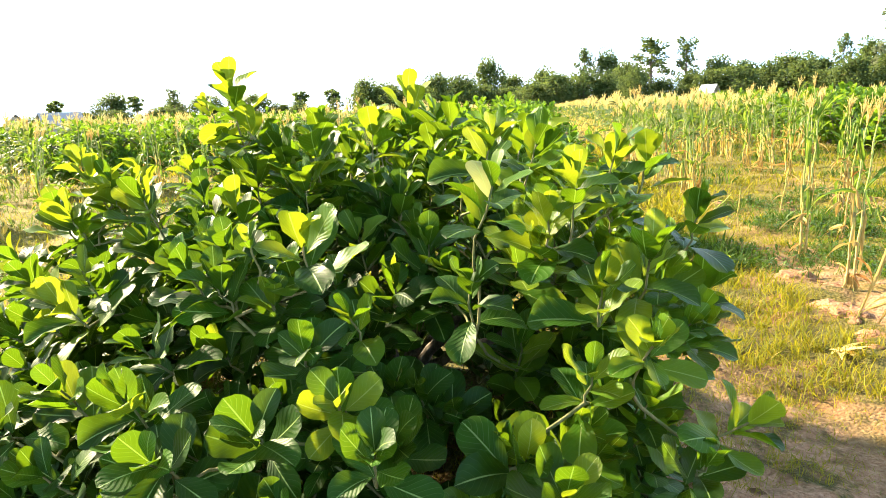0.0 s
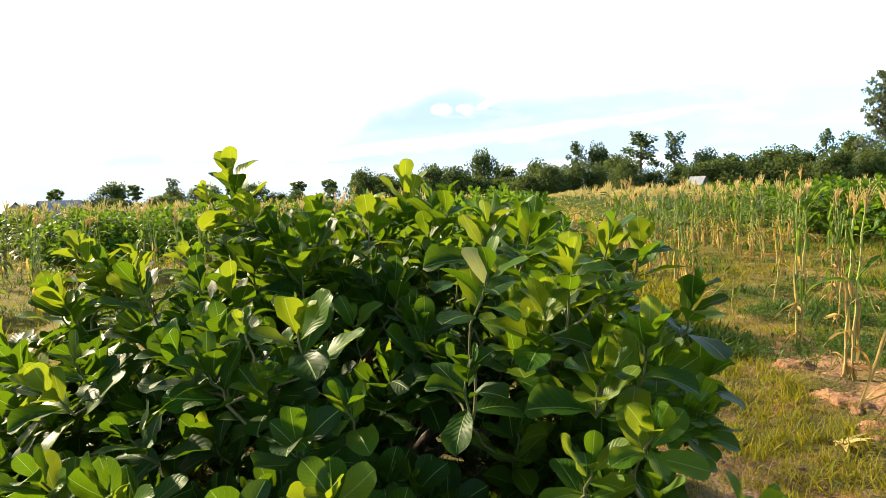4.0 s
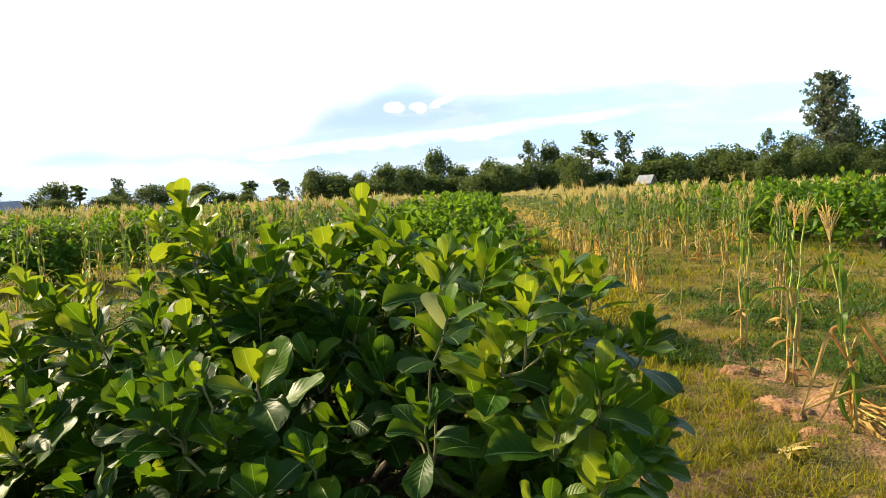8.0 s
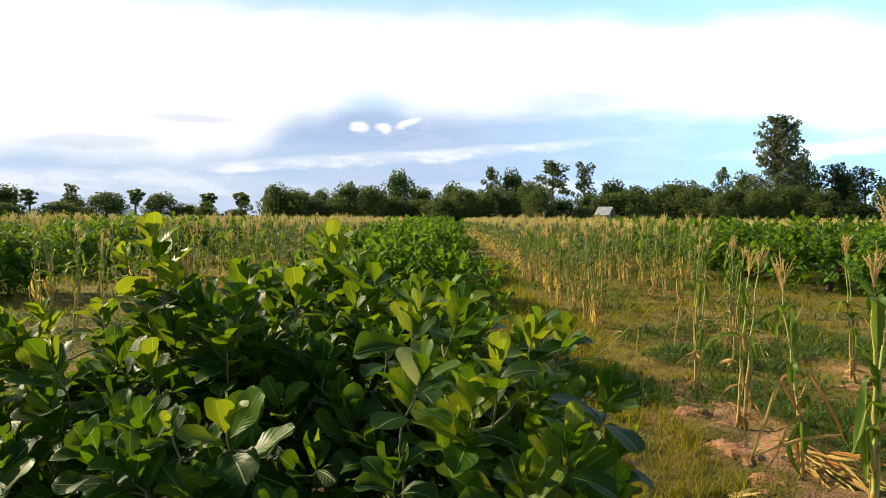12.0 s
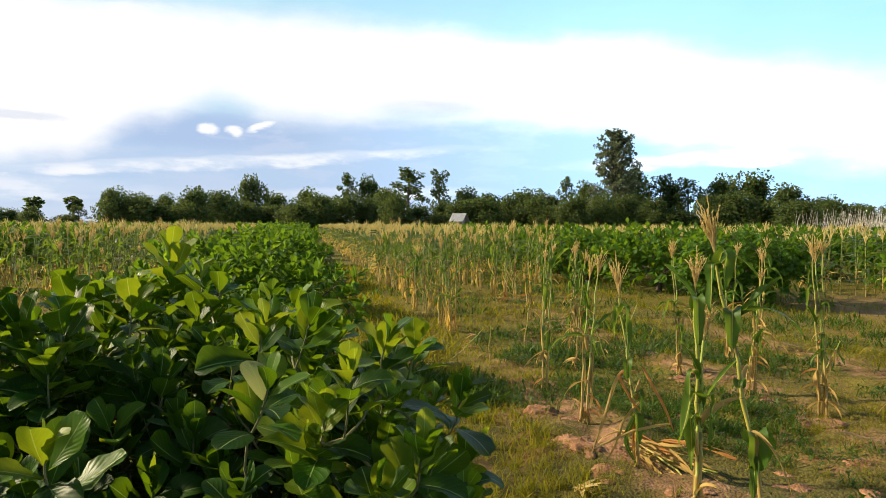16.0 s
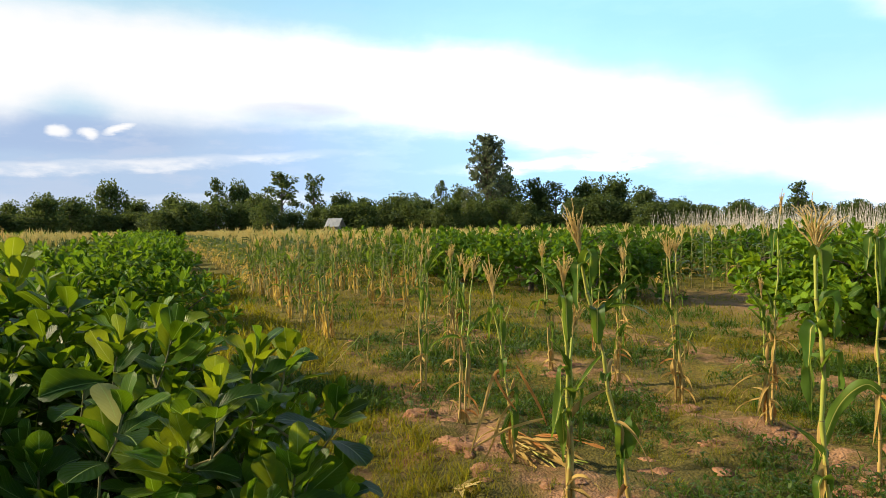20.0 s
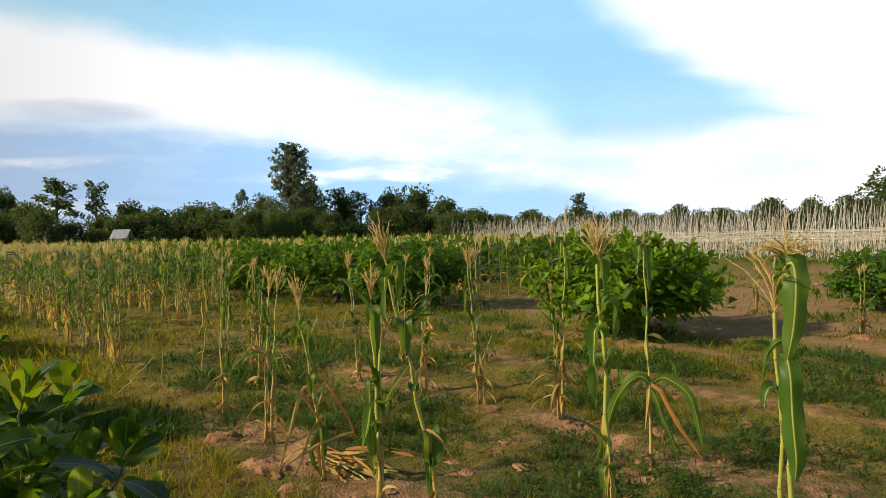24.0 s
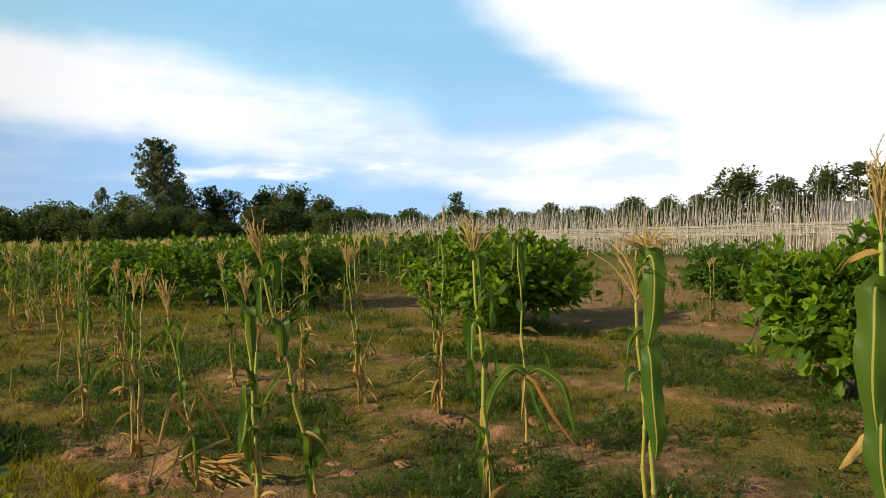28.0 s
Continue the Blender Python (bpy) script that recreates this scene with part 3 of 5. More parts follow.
# leading shoots: x, y, z of the tip, leaf length, number of leaves, share of young and sunlit-coloured leaves, length
# of the bare stem
LEADERS = [(-0.4, 1.46, 1.34, 0.19, 8, 0.8, 0.3), (0.17, 1.58, 1.49, 0.175, 9, 0.7, 0.12), (-1.21, 2.42, 1.86, 0.17, 9, 0.8, 0.25), (-0.72, 3.5, 1.8, 0.24, 9, 0.6, 0.2), (-1.47, 2.6, 1.78, 0.1, 8, 0.7, 0.2),
           (-0.52, 1.36, 1.36, 0.075, 6, 0.3, 0.2), (-0.58, 2.56, 1.64, 0.17, 9, 0.5, 0.15), (0.08, 2.03, 1.62, 0.17, 9, 0.4, 0.12), (0.63, 1.32, 1.12, 0.13, 8, 0.8, 0.2), (0.47, 1.38, 1, 0.15, 8, 0.7, 0.2),
           (-0.67, 2.75, 1.7, 0.13, 8, 0.6, 0.15), (0.89, 1.53, 0.83, 0.15, 7, 0.2, 0.25), (0.78, 1.5, 0.7, 0.15, 7, 0, 0.2), (-0.2, 1.33, 1.14, 0.13, 8, 0.4, 0.15)]
# leafy tips of the left clump, the right lobe and the middle: x, y, z, leaf length, share of young and sunlit-coloured
# leaves
LEFT = [(-1.33, 1.91, 1.42, 0.17, 0.8), (-1.56, 2, 1.42, 0.15, 0.8), (-1.78, 1.98, 1.35, 0.17, 0.5), (-1.25, 1.81, 1.24, 0.17, 0.3), (-1, 2.03, 1.38, 0.15, 0.6), (-1.62, 2.05, 0.82, 0.16, 0.2), (-1.02, 1.74, 0.95, 0.17, 0.1),
        (-1.05, 1.12, 0.95, 0.16, 0.3), (-1.3, 1.4, 1.12, 0.16, 0.5), (-1.14, 2.42, 1.7, 0.17, 0.5), (-0.98, 2.42, 1.58, 0.18, 0.4), (-1.3, 2.5, 1.6, 0.16, 0.6), (-1.72, 2.04, 1.53, 0.16, 0.8), (-1.62, 2.08, 1.47, 0.16, 0.7),
        (-1.93, 2.62, 1.47, 0.16, 0.7), (-1.95, 2.1, 1.34, 0.16, 0.5), (-1.88, 2.35, 1.42, 0.16, 0.6), (-2.02, 1.9, 1.16, 0.16, 0.3), (-1.75, 1.7, 1.12, 0.16, 0.3), (-1.62, 1.6, 0.98, 0.16, 0.2), (-1.95, 1.75, 0.9, 0.16, 0.1)]
RIGHT = [(0.5, 2.08, 1.53, 0.18, 0.5), (0.39, 1.78, 1.49, 0.17, 0.4), (0.62, 1.62, 1.29, 0.17, 0.2), (0.25, 1.73, 1.25, 0.16, 0.2), (0.49, 1.48, 1.22, 0.17, 0.2), (0.79, 2.11, 1.33, 0.18, 0.2), (0.88, 2.5, 0.98, 0.19, 0.1),
         (0.19, 1.9, 0.9, 0.18, 0), (0.62, 2.19, 1.52, 0.16, 0.4), (0.31, 1.74, 1.36, 0.16, 0.3), (0.32, 1.2, 0.83, 0.17, 0), (0.43, 1.1, 0.8, 0.16, 0.1), (0.2, 2.35, 1.6, 0.17, 0.4)]
MIDDLE = [(-1.79, 2.87, 1.45, 0.15, 0.8), (-0.25, 1.84, 1.11, 0.18, 0.3), (-0.49, 1.41, 1.16, 0.14, 0.4), (-0.75, 2.32, 1.58, 0.19, 0.3), (-0.83, 1.58, 0.93, 0.16, 0.15), (-0.49, 2.1, 1.22, 0.18, 0.1), (-0.13, 1.08, 1, 0.14, 0.4),
          (-0.72, 1, 1, 0.16, 0.25), (0, 0.98, 0.93, 0.15, 0.6), (-0.34, 1, 0.93, 0.16, 0.2), (-0.5, 0.82, 0.93, 0.16, 0.4), (-0.9, 1.3, 1.02, 0.16, 0.3), (0.1, 2.6, 1.62, 0.16, 0.4), (-0.3, 2.9, 1.7, 0.17, 0.5),
          (-1, 2.9, 1.66, 0.17, 0.5), (-0.7, 3.4, 1.64, 0.18, 0.3), (-0.45, 3.1, 1.7, 0.17, 0.4)]
SHOOTS = LEADERS + [(x, y, z, leaf, 9, young_lit, 0.1) for x, y, z, leaf, young_lit in LEFT + RIGHT + MIDDLE]


def main_bush():
    r = random.Random(11)
    base = on_ground(-0.62, 2.75)
    bush = tagged(new("cashew_bush"), label="large leafy cashew bush with glossy rounded green leaves", category="bush", group="cashew bushes")
    bush.location = base
    wood, shoots = Soup(), Soup()
    trunk_top = Vector((0.05, -0.05, 0.34))
    limb(wood, r, (0, 0, -0.1), trunk_top, 0.085, 0.065, 0.05)
    forks = []
    for k in range(9):
        a = k * 0.7 + r.uniform(-0.2, 0.2)
        d = Vector((math.cos(a), math.sin(a), 0)) * r.uniform(0.55, 0.95) + Vector((0, 0, r.uniform(0.35, 0.85)))
        pts = limb(wood, r, trunk_top, trunk_top + d, 0.034, 0.016, 0.1, 9)
        forks += pts[3:]
    tips = [(Vector(p[:3]) - base, p) for p in SHOOTS]
    marks = [Vector(p[:3]) for p in SHOOTS]
    crown = [p for p in marks if p.z > 1.2 or p.y > 2.3]

    def lid(x, y):
        """Height of the crown over a spot, between the shoots that stand out."""
        w = [(1 / (0.03 + (p.x - x) ** 2 + (p.y - y) ** 2) ** 1.5, p.z) for p in crown]
        return sum(a * b for a, b in w) / sum(a for a, _ in w)

    tries = 0
    while len(tips) < 770 and tries < 40000:
        tries += 1
        a, q = r.random() * 6.283, r.random() ** 0.5
        x, y = -0.74 + 1.64 * q * math.cos(a), 2.55 + 1.65 * q * math.sin(a)
        rim = max(0.0, q - 0.62) / 0.38
        roof = (lid(x, y) - 0.06) * (1 - 0.25 * rim ** 2) * (0.88 if x < -1.75 else 1.0)
        z = r.uniform(0.22, roof)
        shell = max(q, z / roof)
        w = Vector((x, y, z))
        if r.random() > shell ** 2.6 or (x > 0.72 and z < 0.9):
            continue
        # the hollow under the right-hand limbs, and deep gaps between the leafy clumps
        if abs(x + 0.02 - 0.1 * (y - 1.5)) < 0.24 and y < 2.7 and 0.5 < z < 1.12 and r.random() < 0.85:
            continue
        if noise.noise(w * 2.3) + 0.3 * shell < -0.06:
            continue
        # nothing grows over the shoots that stand out
        ahead = False
        for p in marks:
            d = w - p
            for way in (Vector((0.1, -0.9, 0.42)), Vector((0.5, -0.82, 0.28))):
                along = d.dot(way)
                ahead |= along > -0.02 and (d - way * along).length < 0.15
            if ahead:
                break
        if ahead or min((w - base - t).length for t, _ in tips) < 0.105:
            continue
        tips.append((w - base, None))
    kinds = cashew_leaf_kinds(10, 9, 5, 3)
    near_meshes = [mesh_from("cashew_leaf", v, f, leaf_near, u) for v, f, u in kinds]
    young_lit_meshes = [mesh_from("young_lit_leaf", v, f, leaf_young_lit, u) for v, f, u in kinds[:5]]
    old_meshes = [mesh_from("yellow_leaf", v, f, leaf_old, u) for v, f, u in kinds[5:7]]
    mass = [[] for _ in kinds]
    light = [[] for _ in kinds]
    lead = len(SHOOTS)
    order = sorted(tips[lead:], key=lambda t: (t[0] - trunk_top).length) + tips[:lead]
    count = 0
    for p, shown in order:
        fork = min(forks, key=lambda f: (f - p).length + 0.25 * max(0, f.z - p.z))
        out = (p - Vector((0, 0, 0.35))).normalized()
        axis = (out * 0.9 + Vector((0, 0, 0.6 if p.z < 1.2 else 1.1)) + Vector((r.uniform(-0.3, 0.3), r.uniform(-0.3, 0.3), 0)) + sun_dir * 0.15).normalized()
        bend = p - axis * min(max(0.28, shown[6] if shown else 0), (p - fork).length * 0.6)
        own = Soup() if shown else shoots
        line = limb(own, r, fork, bend, 0.006, 0.0045, 0.08, 5, 5)
        limb(own, r, bend, p, 0.0046, 0.0032, 0.03, 4, 5)
        holder = child("shoot", own.mesh("shoot", twig), bush, label="green leafy shoot") if shown else bush
        forks += [line[3], bend]
        size = shown[3] * 1.08 if shown else r.uniform(0.14, 0.185)
        for m, k in rosette(r, p, axis, size, shown[4] + 2 if shown else r.randint(10, 13)):
            i = r.randrange(len(kinds))
            if shown and count < 600:
                count += 1
                # the share is raised on the right lobe to colour it as sunlit
                young_lit = r.random() < (max(shown[5], 0.55) if shown[0] > 0.12 and shown[2] > 0.75 else shown[5]) * (1.1 if k < 0.5 else 0.7)
                child("leaf", old_meshes[i % 2] if shown is SHOOTS[1] and 0.25 < k < 0.35 else young_lit_meshes[i % 5] if young_lit else near_meshes[i], holder, m)
            else:
                # top and right lobe take the lighter colour, painted as sunlit
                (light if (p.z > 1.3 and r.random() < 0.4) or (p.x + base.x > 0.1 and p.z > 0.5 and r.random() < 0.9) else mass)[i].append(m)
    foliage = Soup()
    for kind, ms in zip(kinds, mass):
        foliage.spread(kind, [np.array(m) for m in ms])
    fresh_lit = Soup()
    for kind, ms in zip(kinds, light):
        fresh_lit.spread(kind, [np.array(m) for m in ms])
    child("fresh_foliage", fresh_lit.mesh("fresh_foliage", leaf_lobe_lit), bush, label="fresher and sunlit-coloured lighter leaves of the upper and right-hand branches", kind="stuff")
    child("trunk", wood.mesh("trunk", bark), bush, label="grey-brown forked trunk")
    child("twig_mass", shoots.mesh("twig_mass", twig), bush, label="thin green-brown shoots", kind="stuff")
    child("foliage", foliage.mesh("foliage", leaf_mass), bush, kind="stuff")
    return bush


main_bush()


def row_bush(seed, shoots_n, leaves_n, rows, cols, mat, size, singles=0, face=(0, 0, 1), low=0.12, wide=1.75):
    """A lower cashew bush as it stands along the rows: trunk, limbs, dense dome of leaf rosettes down to the ground."""
    r = random.Random(seed)
    bush = tagged(new("cashew_bush"), label="dense dark-green cashew bush standing in its row", category="bush", group="cashew bushes")
    wood, leaf = Soup(), [[] for _ in range(4)]
    top = Vector((r.uniform(-0.1, 0.1), 0, 0.4))
    limb(wood, r, (0, 0, -0.1), top, 0.09, 0.07, 0.05, 5)
    ends = []
    for k in range(8):
        a = k * 0.785 + r.uniform(-0.2, 0.2)
        e = top + Vector((math.cos(a) * r.uniform(0.6, 1.1), math.sin(a) * r.uniform(0.6, 1.1), r.uniform(0.2, 0.9)))
        limb(wood, r, top, e, 0.045, 0.018, 0.1, 6, 5)
        ends.append(e)
    kinds = cashew_leaf_kinds(4, rows, cols, seed + 1)
    single = [mesh_from("cashew_leaf", v, f, leaf_single_sunlit, u) for v, f, u in kinds] if singles else []
    made = 0
    while made < shoots_n:
        d = Vector((r.gauss(0, 1), r.gauss(0, 1), r.gauss(0.3, 0.7))).normalized()
        lump = 0.82 + 0.4 * noise.noise(d * 1.9 + Vector((seed, 0, 0)))
        q = r.uniform(0.62, 1.0) if made % 4 else r.uniform(0.9, 1.12)
        p = Vector((d.x * wide, d.y * wide, 0.85 + d.z * 0.98))
        p = Vector((0, 0, 0.8)) + (p - Vector((0, 0, 0.8))) * lump * q * 1.1
        if p.z < low + 0.25 * (noise.noise(d * 3) + 0.3) * (low > 0.2):
            continue
        made += 1
        axis = ((p - Vector((0, 0, 0.5))).normalized() * 0.9 + Vector((0, 0, 0.7))).normalized()
        for m, k in rosette(r, p, axis, size * r.uniform(0.85, 1.15), leaves_n):
            i = r.randrange(4)
            if singles and p.normalized().dot(Vector(face)) > 0.35 and k > 0.2 and p.length > 0.9 and r.random() < 0.3:
                singles -= 1
                child("leaf", single[i], bush, m)
            else:
                leaf[i].append(np.array(m))
        if made % 5 == 0:
            limb(wood, r, min(ends, key=lambda e: (e - p).length), p, 0.012, 0.005, 0.08, 4, 4)
    foliage = Soup()
    for kind, ms in zip(kinds, leaf):
        foliage.spread(kind, ms)
    child("trunk", wood.mesh("trunk", bark), bush)
    child("foliage", foliage.mesh("foliage", mat), bush, kind="stuff")
    return bush


def stand(thing, p, turn=0.0, size=1.0, sink=0.0):
    thing.location, thing.rotation_euler, thing.scale = p - Vector((0, 0, sink)), (0, 0, turn), (size,) * 3
    return thing


def copied(src, p, turn=0.0, size=1.0, sx=None):
    ob = copy_thing(src, Matrix.LocRotScale(p, Euler((0, 0, turn)), None))
    ob.scale = sx or (size,) * 3
    return ob


mid_bush = row_bush(21, 480, 9, 4, 3, leaf_far, 0.185)
mid_bush_b = row_bush(37, 460, 9, 4, 3, leaf_far, 0.185)
bush_behind = row_bush(51, 480, 9, 4, 3, leaf_far, 0.185, 240, (0.3, -0.9, 0.35))
bush_across = row_bush(64, 560, 9, 4, 3, leaf_row_sunlit, 0.215, 280, (-0.7, -0.65, 0.3), 0.26)
bush_beside = row_bush(73, 400, 9, 4, 3, leaf_row_sunlit, 0.21, 280, (-0.95, -0.2, 0.25), 0.34, 1.25)
far_bush = row_bush(45, 260, 7, 3, 2, leaf_far, 0.24)
# nearest bushes of the rows: across, along, size
stand(bush_behind, on_ground(*field(-0.35, 9.2)[:2]), 0.0, 0.98)
stand(bush_across, on_ground(10.6, 9.7), 0.0, 1.08)
stand(bush_beside, on_ground(9.27, 2.7), 0.0, 0.95)
bush_beside.scale = (0.95, 0.95, 1.08)
stand(mid_bush_b, on_ground(*field(-0.5, 15.6)[:2]), 0.9, 1.06)
stand(mid_bush, on_ground(*field(11.9, 15.7)[:2]), 4.0, 1.12)
copied(mid_bush_b, on_ground(*field(-0.5, 22)[:2]), 3.0, 1.05)
copied(mid_bush_b, on_ground(*field(-10.6, 9.5)[:2]), 5.0, 1.0)
copied(mid_bush, on_ground(*field(-10.6, 16)[:2]), 1.0, 1.0)
copied(mid_bush, on_ground(*field(19.4, 6.1)[:2]), 3.3, 0.85)
first = True
for u, v0, v1 in ((-0.5, 28.5, 100), (11.0, 19.3, 90), (20.8, 19.0, 60), (-10.6, 22.5, 90), (-21, 14, 70), (30.5, 24, 50)):
    v = v0
    while v < v1:
        p = on_ground(*field(u + rng.uniform(-0.3, 0.3), v + rng.uniform(-0.5, 0.5))[:2])
        if first:
            stand(far_bush, p, 1.0, 1.05)
            first = False
        else:
            copied(far_bush, p, rng.uniform(0, 6), rng.uniform(1.1, 1.25))
        v += 3.7 if u > 5 else 5.6

# ---- maize ----
def bend_points(r, h, lean, sway, n):
    """A stalk's line: foot at the origin, leaning towards lean (x, y) at its top."""
    pts = []
    for i in range(n):
        t = i / (n - 1)
        kink = 0.0045 * h * (1 if i % 2 else -1) * sway
        pts.append(Vector((lean[0] * t ** 1.3 + kink * math.cos(i), lean[1] * t ** 1.3 + kink * math.sin(i * 1.7), h * t)))
    return pts


def tassel_soup(r, soup, top, way, size, spread, count):
    """Central spike and side branches, each with its rows of little spikelets."""
    way = Vector(way).normalized()
    a = way.orthogonal().normalized()
    b = way.cross(a)
    count = int(count * 1.7)
    for k in range(count + 1):
        turn = k * 2.4 + r.uniform(-0.3, 0.3)
        lean = 0 if k == 0 else radians(spread) * r.uniform(0.5, 1.25)
        length = size * (1.0 if k == 0 else r.uniform(0.55, 0.85))
        start = Vector(top) + way * (0.0 if k == 0 else r.uniform(0.0, 0.22) * size)
        side = a * math.cos(turn) + b * math.sin(turn)
        pts = []
        for i in range(7):
            t = i / 6
            ang = lean * (0.7 + 0.6 * t)
            pts.append(start + (way * math.cos(ang) + side * math.sin(ang)) * length * t + Vector((0, 0, -0.12 * length * t * t * (k > 0))) + Vector((r.gauss(0, 0.006), r.gauss(0, 0.006), 0)) * t)
        rad = [0.0022, 0.003, 0.0032, 0.003, 0.0026, 0.002, 0.001]
        soup.add(*tube(pts, rad, 4))
        for i in range(1, 6):
            for s in range(4):
                p = pts[i].lerp(pts[i + 1], s / 4)
                d = (pts[i + 1] - pts[i]).normalized()
                o = (d.orthogonal().normalized() * math.cos(s * 2 + i) + d.cross(d.orthogonal().normalized()) * math.sin(s * 2 + i))
                tip = p + d * 0.013 + o * 0.008
                soup.add([tuple(p - o * 0.001), tuple(p + d.cross(o) * 0.0026 + d * 0.006), tuple(tip), tuple(p - d.cross(o) * 0.0026 + d * 0.006)], [(0, 1, 2, 3)], [(0, 0), (1, 0), (1, 1), (0, 1)])


def hung(r, plant, p, side, length, half, style, mat, name):
    """One leaf at p on the stalk, leaving it towards the azimuth side (radians): arched over, hanging limp, or standing out."""
    o = Vector((math.sin(side), math.cos(side), 0))
    if style == "arch":
        d, up, arch, fold = o * 0.45 + Vector((0, 0, 0.9)), o * -1 + Vector((0, 0, 0.4)), r.uniform(1.6, 2.7), 0.4
    elif style == "hang":
        d, up, arch, fold = o * 0.07 + Vector((0, 0, -1)), o + Vector((0, 0, 0.1)), r.uniform(-0.2, 0.15), 0.55
    elif style == "droop":
        d, up, arch, fold = o * 0.9 + Vector((0, 0, 0.35 if mat is maize_green else 0.0)), Vector((0, 0, 1)), r.uniform(1.5, 2.2) if mat is maize_green else r.uniform(0.7, 1.4), 0.45
    else:
        d, up, arch, fold = o * 0.55 + Vector((0, 0, 0.85)), o * -1 + Vector((0, 0, 0.5)), r.uniform(0.2, 0.6), 0.5
    dry = mat is not maize_green
    limp = style == "hang" and not dry
    if limp:
        arch = 0.0
    broad = limp and half > 0.05
    v, f, u = blade(r, length, half * (0.95 if limp else 0.8), arch, fold * (1.5 if broad else 1.6 if limp else 1.9), 22 if broad else 14, 7 if half > 0.03 else 3, 0.014 if dry else 0.04 if broad else 0.03, "torn" if broad else "limp" if limp else "maize", twist=r.uniform(-3.4, 3.4) if dry else r.uniform(-0.9, 0.9))
    if limp:
        # rises a little way, creases and hangs down along the stalk
        rise, bend, end = r.uniform(0.02, 0.05) if broad else r.uniform(0.03, 0.09), r.uniform(0.04, 0.08), r.uniform(2.9, 3.3)
        n, y, z, line = 60, 0.0, 0.0, []
        for k in range(n + 1):
            s = length * 1.05 * k / n
            ang = 0.35 if s < rise else 0.35 + (end - 0.35) * min(1.0, (s - rise) / bend) - 0.25 * max(0.0, s - rise - bend) / length
            line.append((y, z, ang))
            y += math.sin(ang) * length * 1.05 / n
            z += math.cos(ang) * length * 1.05 / n
        w = []
        for vx, vy, vz in v:
            y, z, ang = line[max(0, min(n, int(vy / (length * 1.05) * n)))]
            w.append((vx, y - math.cos(ang) * vz * 0.8, z + math.sin(ang) * vz * 0.8))
        v, d, up = np.array(w), o, (0, 0, 1)
    child(name, mesh_from(name, v, f, mat, u), plant, placed(facing(d, up), p))


def strip(plant, az, name, pts, halves, mat, seed=0, fold=0.35):
    """A long leaf along a line of (to the right, up, towards the walker) points, seen at that azimuth from where he stands."""
    r = random.Random(seed)
    a = radians(az)
    right, near = Vector((math.cos(a), -math.sin(a), 0)), Vector((-math.sin(a), -math.cos(a), 0))
    ps = [right * x + near * f + Vector((0, 0, z)) for x, z, f in pts]
    line, n = [], 22
    for i in range(n):
        t = i / (n - 1) * (len(ps) - 1)
        k = min(int(t), len(ps) - 2)
        f = t - k
        p0, p1, p2, p3 = ps[max(k - 1, 0)], ps[k], ps[k + 1], ps[min(k + 2, len(ps) - 1)]
        c = 0.5 * ((2 * p1) + (p2 - p0) * f + (2 * p0 - 5 * p1 + 4 * p2 - p3) * f * f + (3 * p1 - p0 - 3 * p2 + p3) * f ** 3)
        line.append((c, halves[k] * (1 - f) + halves[k + 1] * f))
    verts, uvs, ph = [], [], r.random() * 6
    for i, (c, w) in enumerate(line):
        d = (line[min(i + 1, n - 1)][0] - line[max(i - 1, 0)][0]).normalized()
        side = d.cross(near)
        side = side.normalized() if side.length > 0.05 else right
        up = side.cross(d).normalized()
        for j in range(7):
            q = j / 3 - 1
            ripple = 0.38 * w * q * abs(q) * math.sin(i * 0.9 + ph + q) + 0.05 * w * math.sin(i * 1.7 + ph)
            verts.append(tuple(c + side * q * w * (1 + 0.1 * math.sin(i * 1.3 + ph + q * 2)) - up * (fold * abs(q) * w) + up * ripple))
            uvs.append((j / 6, i / (n - 1)))
    child(name, mesh_from(name, verts, grid_faces(n, 7), mat, uvs), plant)


